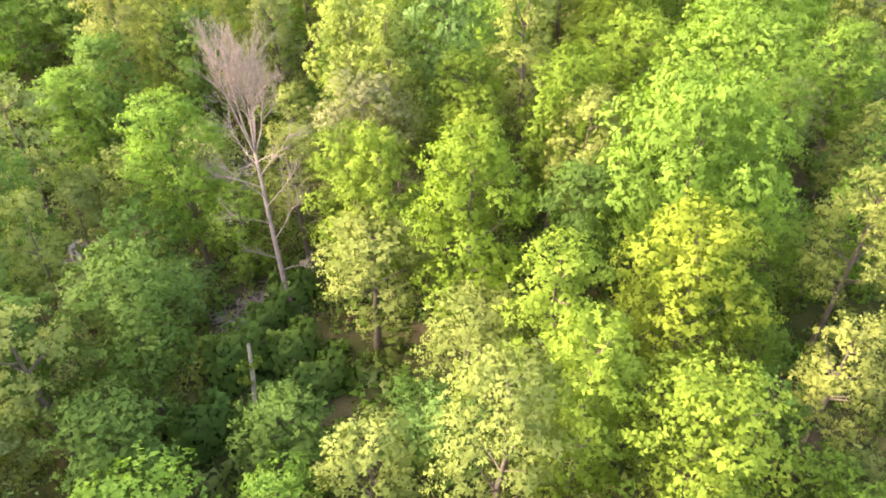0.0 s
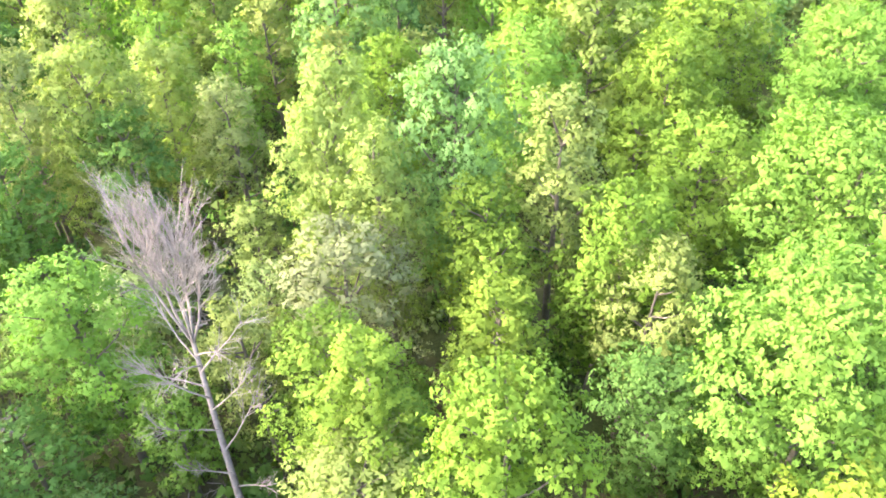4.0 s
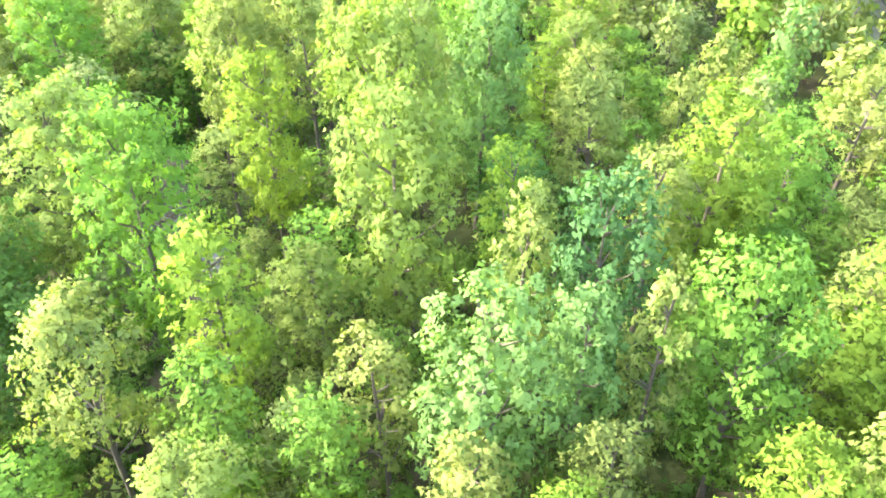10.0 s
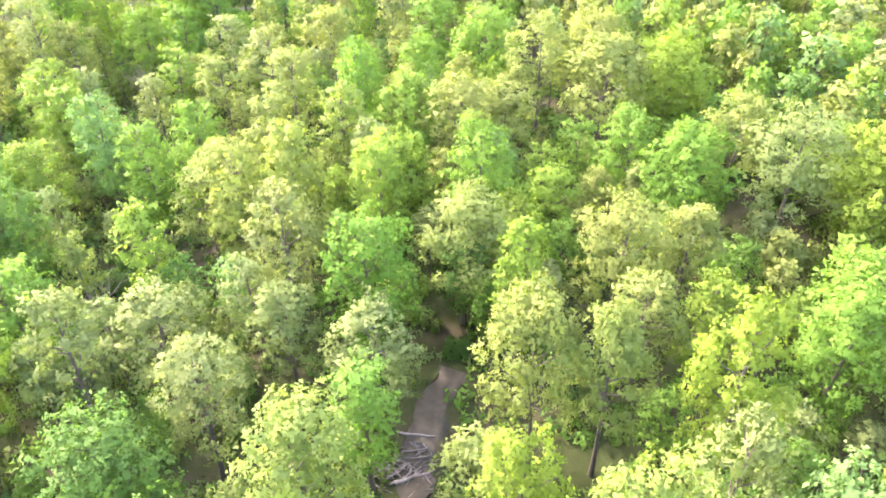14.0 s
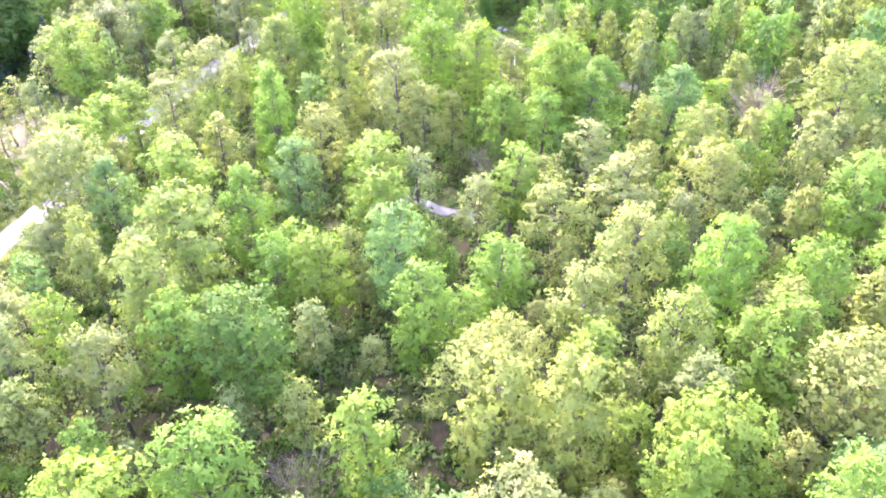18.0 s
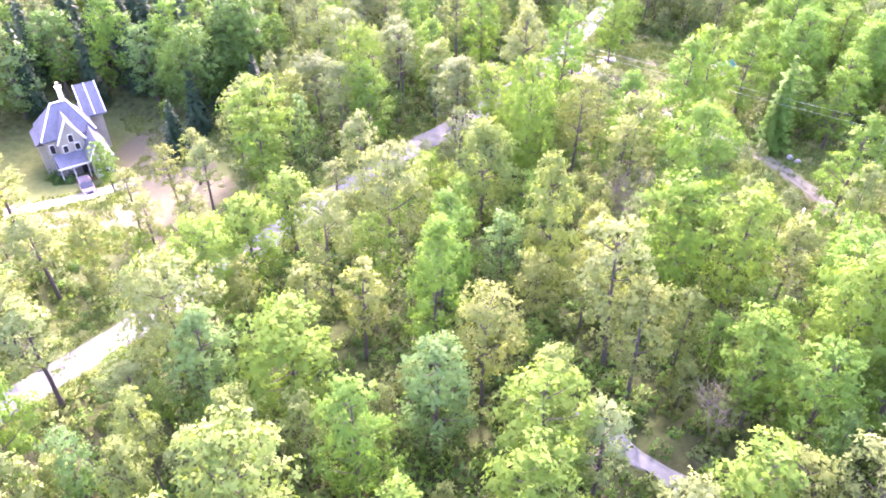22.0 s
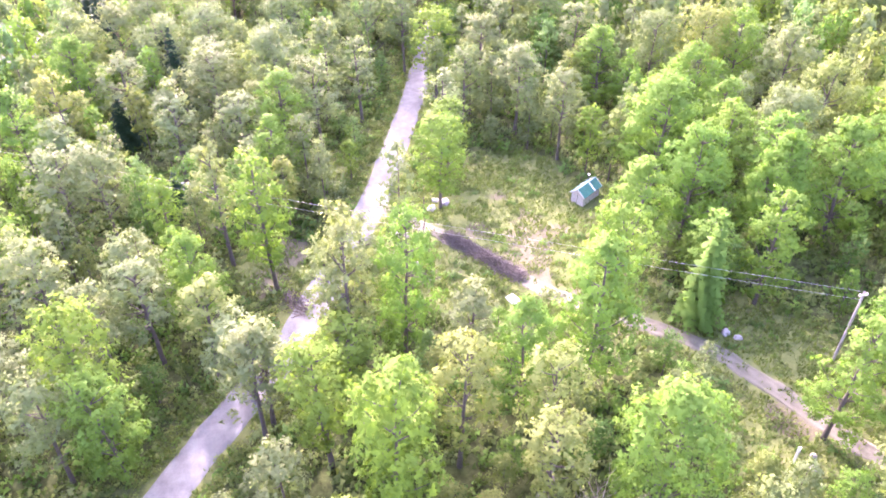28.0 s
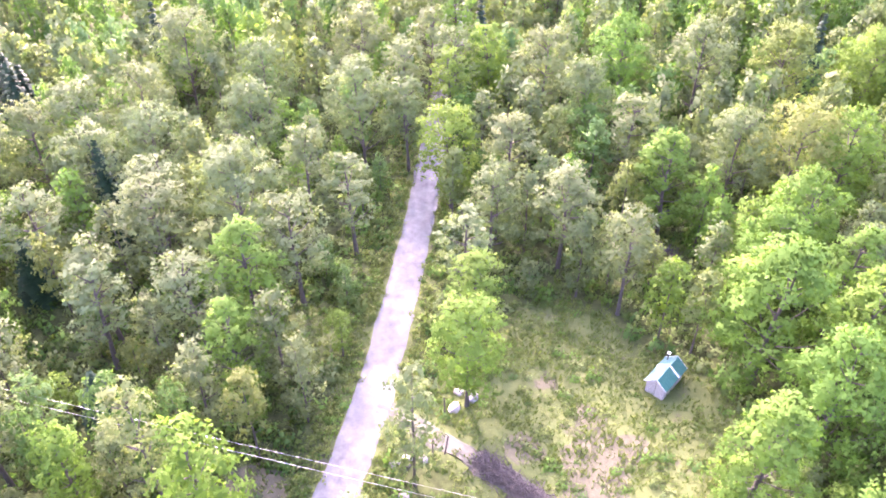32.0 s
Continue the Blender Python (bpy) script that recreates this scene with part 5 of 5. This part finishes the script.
def sticks(name, label, category, x, y, turn, length, width, height, count, material, seed, thick=0.045):
    """A heap of branches, each a tapered stick."""
    g = np.random.default_rng(seed)
    ps = []
    for i in range(count):
        u, w = g.uniform(-0.5, 0.5), g.normal(0, 0.26)
        z = height * max(0.02, (1 - abs(w) * 1.6) * (1 - 1.2 * abs(u) ** 2)) * g.random()
        a = g.normal(0, 0.7)
        l = g.uniform(0.6, 2.0)
        d = np.array((math.cos(a), math.sin(a), g.normal(0, 0.16))) * l / 2
        c = np.array((u * length, w * width, z + 0.06))
        ps.append(tube([c - d, c + g.normal(0, 0.06, 3), c + d], thick * g.uniform(0.5, 1.3) * np.array((1, 0.8, 0.45)), 4))
    ob = tagged(new(name, mesh_np(name, *joined(ps), [material])), label, category, kind="stuff")
    ob.matrix_basis = pose(x, y, rise(x, y), 0, 0, turn)


sticks("brush_pile", "long low pile of brown cut brush beside the track", "brush pile", -180.9, 119.6, 32, 11.8, 2.2, 0.8, 900, BARK, 5)
sticks("brush_pile", "heap of reddish brown dead brush at the wood's edge", "brush pile", -207.5, 145.0, 20, 4.5, 3.2, 1.6, 420, BARK, 6)
sticks("brush_pile", "grey brush and deadfall under the dead tree", "brush pile", -12.8, 37.6, 40, 5.5, 4.5, 1.5, 300, DEAD_WOOD, 7, 0.03)
sticks("log_jam", "fallen branches and poles on the brown forest ride", "fallen branches", -41.3, 98.2, 60, 6.0, 4.0, 0.5, 90, DEAD_WOOD, 8, 0.07)
sticks("brush_pile", "pale broken brush beside the pond", "brush pile", -39.4, 92.3, 60, 4.0, 2.4, 0.7, 200, DEAD_WOOD, 9, 0.04)
sticks("deadfall", "grey fallen branches under the trees", "fallen branches", -19.5, 54.0, 10, 6.0, 3.0, 0.6, 120, DEAD_WOOD, 10, 0.06)
sticks("deadfall", "brown fallen branches by the lane", "fallen branches", -178.5, 97.6, 30, 4.0, 2.0, 0.5, 120, BARK, 12, 0.05)


def log(x, y, turn, length, r, seed):
    g = np.random.default_rng(seed)
    xs = np.linspace(-length / 2, length / 2, 6)
    v, f = tube(np.stack([xs, g.normal(0, 0.06, 6), r * 0.8 + g.normal(0, 0.02, 6)], 1), r * np.linspace(1, 0.7, 6), 8)
    tagged(new("fallen_log", mesh_np("fallen_log", v, f, [DEAD_WOOD], smooth=True)), "bare grey fallen log on the ground", "log", "fallen logs").matrix_basis = pose(x, y, rise(x, y), 0, 0, turn)


for k, a in enumerate(((-42.6, 101.5, 35, 3.4, 0.12), (-19.6, 53.4, 12, 3.6, 0.2), (-18.4, 54.3, -8, 3.0, 0.16), (-20.8, 54.6, 40, 2.4, 0.13), (-17.2, 53.0, 25, 2.2, 0.18), (-39.7, 98.3, 62, 3.6, 0.14), (-40.3, 97.6, 66, 3.2, 0.11), (-43.0, 98.2, 20, 3.0, 0.1), (-134.0, 57.6, 28, 5.0, 0.16), (-100.5, 96.0, 75, 4.5, 0.15))):
    log(*a, 90 + k)


def pond(x, y, r):
    bm = bmesh.new()
    ring = []
    for i in range(80):
        a = i * math.pi / 40
        q = r * (1 + 0.45 * noise.noise(Vector((math.cos(a) * 1.3, math.sin(a) * 1.3, 2.2))) + 0.30 * noise.noise(Vector((math.cos(a) * 4, math.sin(a) * 4, 7.2))))
        ring.append(bm.verts.new((q * 1.0 * math.cos(a), q * 0.75 * math.sin(a), 0)))
    bm.faces.new(ring)
    me = bpy.data.meshes.new("pond")
    bm.to_mesh(me)
    bm.free()
    me.materials.append(WATER)
    tagged(new("pond", me), "small still pond mirroring the sky", "pond", kind="structure").matrix_basis = pose(x, y, rise(x, y) + 0.14, 0, 0, 55)


pond(-34.6, 93.0, 3.0)
pond(-36.7, 77.0, 1.5)
pond(-27.0, 45.0, 2.2)


# ---- dead trees ----
def dead_tree():
    t = thing("dead_tree", "tall leafless grey tree with a spreading fan of twigs", "tree", pose(-10.4, 37.9, 0))
    trunk = tube([(0, 0, -0.3), (-0.5, 0.8, 2.6), (-1.1, 2.1, 7.0), (-1.6, 3.3, 11.0)], (0.25, 0.19, 0.15, 0.11), 9)
    part_mesh = mesh_np("trunk", *trunk, [DEAD_WOOD], smooth=True)
    o = new("trunk", part_mesh)
    o.parent = t
    base = (-1.6, 3.3, 10.9)
    for i, (dx, dy) in enumerate(((-1.7, 0.5), (-1.0, -0.8), (-0.2, 0.7), (0.5, -0.6), (1.1, 0.3), (1.7, -0.2), (0.2, 1.3))):
        v, f = branching(base, (base[0] + dx, base[1] + dy, 16.9 + 0.6 * math.sin(i * 2.0)), 0.07, 500 + i, 3, 7, 0.40)
        o = new("limb", mesh_np("limb", v, f, [DEAD_WOOD]))
        o.parent = t
    for i, (z, k, dx, dy) in enumerate(((6.5, 0.5, -2.6, -0.8), (8.8, 0.7, -3.0, 0.4), (4.0, 0.3, -1.9, -0.6), (10.5, 0.82, 1.6, -0.8), (3.2, 0.25, 1.8, -0.7), (9.6, 0.76, 2.2, 0.9), (7.6, 0.6, 2.0, -1.0), (10.2, 0.8, -2.4, 1.2), (5.4, 0.42, 2.2, 0.6), (8.2, 0.65, -1.8, -1.6), (9.9, 0.78, 0.4, -2.2))):
        a = (-1.8 * k, 3.6 * k, z)
        v, f = branching(a, (a[0] + dx, a[1] + dy, z + (1.3 if i < 5 else 2.9)), 0.05, 540 + i, 3, 4, 0.5)
        o = new("low_branch", mesh_np("low_branch", v, f, [DEAD_WOOD]))
        o.parent = t


dead_tree()


def snag(x, y, h):
    t = thing("birch_snag", "broken white birch stem with a few leaf tufts", "tree", pose(x, y, 0, -3, 4, 0))
    o = new("stem", mesh_np("stem", *tube([(0, 0, -0.3), (0.05, 0.1, h * 0.5), (0, 0.1, h)], (0.17, 0.14, 0.10), 8), [PALE_BARK], smooth=True))
    o.parent = t
    for z, a in ((h * 0.72, 0.4), (h * 0.45, 2.8), (h * 0.7, 3.6)):
        v, f = bush_arrays(int(z * 10), 40, 0.2, 0.45, 0.4)
        o = new("leaf_tuft", mesh_np("leaf_tuft", v + np.array((0.4 * math.cos(a), 0.4 * math.sin(a), z, 0, 0, 0)), f, [LEAF["Y"]]))
        o.parent = t


snag(-11.4, 29.3, 5.4)


# ---- far houses and the bright yard beyond the wood ----
def far_house(x, y, turn, w, d, eave, ridge, label, wall_mat, roof_mat):
    h = thing("house", label, "house", pose(x, y, 0, 0, 0, turn))
    part("wall", prism([(-w / 2, -0.3), (-w / 2, eave), (0, ridge), (w / 2, eave), (w / 2, -0.3)], 0, d), wall_mat, h)
    part("roof", gable_roof(w, eave, ridge, 0, 0, d, 0.5), roof_mat, h)
    for s in (-1, 1):
        part("roof_trim", bar((s * (w / 2 + 0.5), -0.52, eave - 0.2), (0, -0.52, ridge + 0.1), 0.1, 0.3), TRIM, h)
    for xx in (-w / 4, w / 4):
        window(h, xx, 0.0, 1.0, 1.0, 1.2)
    window(h, 0, 0.0, eave + 0.1, 0.9, 0.9)
    part("front_door", add_box(bmesh.new(), -0.5, 0.5, -0.07, 0.02, 0.0, 2.1), DARK, h, "dark front door")


far_house(25.0, 165.0, 200, 8.0, 14.0, 4.6, 8.0, "distant house with a lavender grey roof and dark gable", STONE, ROOF)
far_house(-19.0, 190.0, 110, 6.5, 13.0, 2.8, 4.6, "distant low house with a white metal roof", SIDING, TRIM)


def yard(x, y, r, seed, mat, label):
    bm = bmesh.new()
    ring = []
    for i in range(48):
        a = i * math.pi / 24
        q = r * (1 + 0.25 * noise.noise(Vector((math.cos(a), math.sin(a), seed))))
        px, py = x + q * math.cos(a), y + q * math.sin(a)
        ring.append(bm.verts.new((px, py, rise(px, py) + 0.1)))
    c = bm.verts.new((x, y, rise(x, y) + 0.12))
    for i in range(48):
        bm.faces.new((c, ring[i], ring[(i + 1) % 48]))
    me = bpy.data.meshes.new("yard")
    bm.to_mesh(me)
    bm.free()
    me.materials.append(mat)
    tagged(new("yard", me), label, "yard", kind="structure")


yard(-262.0, 49.0, 13.0, 3.0, GRAVEL, "bright open gravel yard beyond the wood")

# the rest of the wood, joined
def woods():
    g = np.random.default_rng(21)
    tones = ["P", "O", "G", "L", "B", "D", "W"]
    low = {}
    for k in ("broad", "airy", "plume"):
        for v in range(3):
            for f, (count, size) in enumerate(((420, 0.66), (900, 0.44), (1700, 0.31), (2400, 0.27), (3600, 0.2))):
                low[k, v, f] = (crown_arrays(k, 3.2, 14.0, 300 + v, count, size), trunk_arrays(k, 3.2, 14.0, 300 + v, 0.17, 4))
    pts = [(p[0], p[1], p[2]) for p in SPOTS]
    cell = {}
    for p in pts:
        cell.setdefault((int(p[0] // 8), int(p[1] // 8)), []).append(p)
    parcels = {}
    tries = 0
    made = 0
    while tries < 60000 and made < 3000:
        tries += 1
        x, y = g.uniform(-330, 75), g.uniform(-25, 290)
        if far_from("view", x, y) > 112 or y > 228 or x < -300 or x > 48 and y < 100:
            continue
        r = g.uniform(1.7, 2.6) if x < -60 else g.uniform(1.9, 3.4)
        if any(math.hypot(x - a, y - b) < c + 0.4 * r for a, b, c in GAPS):
            continue
        small = g.random() < 0.30 or -180 < x < -140 and 106 < y < 148
        if small:
            r *= 0.62
        lane = far_from("road", x, y)
        if openness(x, y) > 0.15 or lane < (6.0 if -166 < x < -104 else 3.0 + 0.5 * r) or far_from("ride", x, y) < 2.4 + 0.4 * r or far_from("trail", x, y) < 4.5 or far_from("track", x, y) < 4.0:
            continue
        i, j = int(x // 8), int(y // 8)
        if any(math.hypot(x - a, y - b) < (0.62 if small else 0.76) * (r + c) * (1.18 if -185 < x < -70 else 1.0) for di in (-1, 0, 1) for dj in (-1, 0, 1) for a, b, c in cell.get((i + di, j + dj), ())):
            continue
        cell.setdefault((i, j), []).append((x, y, r))
        made += 1
        among = any(math.hypot(x - a, y - b) < r + c + 2.5 for a, b, c in pts)
        parcels.setdefault((int(x // 110), int(y // 110)), []).append((x, y, r, small, among))
    for key, trees in parcels.items():
        cv, cf, ci, tv, tf, n1, n2 = [], [], [], [], [], 0, 0
        for x, y, r, small, among in trees:
            late = x < -60
            tone = g.choice(7, p=(0.10, 0.10, 0.19, 0.05, 0.13, 0.13, 0.30) if x < -225 else (0.16, 0.12, 0.16, 0.06, 0.08, 0.11, 0.31) if x < -150 else ((0.20, 0.42, 0.17, 0.09, 0.05, 0.03, 0.04) if late else (0.18, 0.28, 0.26, 0.14, 0.07, 0.07, 0.0)))
            kind = "plume" if x < -150 and tone in (2, 4, 6) else "airy" if tone in (0, 1, 6) else "broad"
            off = far_from("middle", x, y)
            hidden = y < 8 and x > -150 or -95 < x < -46 and y < 55 or -130 < x < -95 and y < 28
            (av, af), (bv, bf) = low[kind, int(g.integers(3)), 0 if off > 62 or hidden else (1 if off > (48 if x > -62 else 36) else ((4 if y < 64 and x > -40 else 3) if x > -62 else 2))]
            h = (4.0 + 2.0 * r if small else (10.5 if late else 9.0) + 1.5 * r) + g.uniform(-1, 1)
            if among:
                h *= 0.7 if x > -42 else 0.8
            w = g.uniform(0, 6.28)
            c, s = math.cos(w) * r / 3.2, math.sin(w) * r / 3.2
            m = np.array(((c, s, 0), (-s, c, 0), (0, 0, h / 14.0)))
            o = np.array((x, y, rise(x, y)))
            nr = np.array(((math.cos(w), math.sin(w), 0), (-math.sin(w), math.cos(w), 0), (0, 0, 1)))
            cv.append(np.concatenate([(av[:, :1] * m[0] + av[:, 1:2] * m[1] + av[:, 2:3] * m[2]) + o, av[:, 3:4] * nr[0] + av[:, 4:5] * nr[1] + av[:, 5:] * nr[2]], 1))
            cf.append(af + n1)
            ci.append(np.full(len(af), tone))
            n1 += len(av)
            tv.append((bv[:, :1] * m[0] + bv[:, 1:2] * m[1] + bv[:, 2:] * m[2]) + o)
            tf.append(bf + n2)
            n2 += len(bv)
        w = tagged(new("woodland"), "mixed broadleaf wood in spring leaf", "woodland", kind="stuff")
        for n, me in (("crowns", mesh_np("crowns", np.concatenate(cv), np.concatenate(cf), [LEAF[t] for t in tones], np.concatenate(ci))),
                      ("trunks", mesh_np("trunks", np.concatenate(tv), np.concatenate(tf), [BARK], smooth=True))):
            o = tagged(new(n, me), kind="stuff")
            o.parent = w


woods()


def undergrowth():
    """Ferns, saplings and low bushes between the trees."""
    g = np.random.default_rng(33)
    temps = [bush_arrays(400 + k, 40, 0.32, 1.0, 0.9) for k in range(4)]
    cv, cf, ci, n = [], [], [], 0
    made = 0
    while made < 14500:
        x, y = g.uniform(-260, 40), g.uniform(0, 210)
        if far_from("view", x, y) > 62 or far_from("road", x, y) < 2.5 or far_from("track", x, y) < 1.6 or far_from("drive", x, y) < 2.2 or far_from("ride", x, y) < 1.9 or far_from("trail", x, y) < 1.6:
            continue
        o = openness(x, y)
        if o > 0.3 and g.random() < 0.3 or x > -60 and g.random() < 0.55 or math.hypot(x + 163, y - 33) < 13 or math.hypot(x + 149, y - 56) < 9 or math.hypot(x + 188, y - 137) < 4:
            continue
        made += 1
        r, h = g.uniform(0.5, 1.5) * (0.6 if o > 0.3 else 1), g.uniform(0.4, 1.9) * (0.45 if o > 0.3 else 1)
        v, f = temps[int(g.integers(4))]
        cv.append(v * np.array((r, r, h, 1, 1, 1)) + np.array((x, y, rise(x, y) - 0.05, 0, 0, 0)))
        cf.append(f + n)
        ci.append(np.full(len(f), int(g.choice(5, p=(0.44, 0.18, 0.14, 0.10, 0.14)))))
        n += len(v)
    tagged(new("undergrowth", mesh_np("undergrowth", np.concatenate(cv), np.concatenate(cf), [LEAF[k] for k in "UGODP"], np.concatenate(ci))), "low green ferns, brambles and saplings", "undergrowth", kind="stuff")


undergrowth()


def weeds():
    """Knee-high weeds on the verges and round the clearing, and low brambles under the first trees."""
    g = np.random.default_rng(35)
    temps = [bush_arrays(420 + k, 26, 0.27, 1.0, 1.0) for k in range(4)]
    cv, cf, ci, n = [], [], [], 0
    made = 0
    while made < 11500:
        wild = made < 2300
        x, y = (g.uniform(-45, 30), g.uniform(14, 100)) if wild else (g.uniform(-245, -90), g.uniform(35, 165))
        lane = far_from("road", x, y)
        if lane < 2.1 or far_from("track", x, y) < 1.5 or far_from("drive", x, y) < 2.2 or far_from("ride", x, y) < 1.9 or math.hypot(x + 163, y - 33) < 15 or math.hypot(x + 152, y - 54) < 13 or math.hypot(x + 188.6, y - 136) < 3.2:
            continue
        if not wild:
            if openness(x, y) < 0.2 and lane > 9:
                continue
            if min(math.hypot(x - a, y - b) / r for a, b, r in SANDY) < 0.95 or noise.noise(Vector((x * 0.22, y * 0.22, 3))) < -0.1 and lane > 4.5:
                continue
        made += 1
        r, h = (g.uniform(0.4, 1.1), g.uniform(0.4, 1.5)) if wild else (g.uniform(0.25, 0.75), g.uniform(0.25, 0.95)) if lane < 6 else (g.uniform(0.15, 0.5), g.uniform(0.12, 0.4))
        v, f = temps[int(g.integers(4))]
        cv.append(v * np.array((r, r, h, 1, 1, 1)) + np.array((x, y, rise(x, y) - 0.05, 0, 0, 0)))
        cf.append(f + n)
        ci.append(np.full(len(f), int(g.choice(5, p=(0.5, 0.3, 0.05, 0.1, 0.05) if wild else (0.22, 0.05, 0.33, 0.25, 0.15)))))
        n += len(v)
    tagged(new("weeds", mesh_np("weeds", np.concatenate(cv), np.concatenate(cf), [LEAF[k] for k in "UDAKG"], np.concatenate(ci))), "knee-high green weeds and brambles on the verges", "weeds", kind="stuff")


weeds()


def grass():
    g = np.random.default_rng(44)
    vs, n = [], 0
    while n < 40000:
        x, y = g.uniform(-240, -95, 4000), g.uniform(35, 160, 4000)
        for a, b in zip(x, y):
            if openness(a, b) < 0.35 or far_from("road", a, b) < 2.0 or far_from("drive", a, b) < 1.8 or 0.35 < far_from("track", a, b) < 1.2 or math.hypot(a + 163, b - 33) < 11 or math.hypot(a + 149, b - 57) < 9:
                continue
            if noise.noise(Vector((a * 0.35, b * 0.35, 5))) < -0.12 and g.random() < 0.85:
                continue
            w, h, s = g.uniform(0, 6.28), g.uniform(0.15, 0.5), g.uniform(0.05, 0.12)
            z = rise(a, b)
            dx, dy = math.cos(w) * s, math.sin(w) * s
            lx, ly = g.normal(0, 0.15, 2)
            vs.append(((a - dx, b - dy, z - 0.02), (a + dx, b + dy, z - 0.02), (a + lx, b + ly, z + h)))
            n += 1
    v = np.array(vs).reshape(-1, 3)
    tagged(new("grass", mesh_np("grass", v, np.arange(len(v)).reshape(-1, 3), [LEAF["A"]])), "tufts of dry yellow green grass", "grass", kind="stuff")


grass()
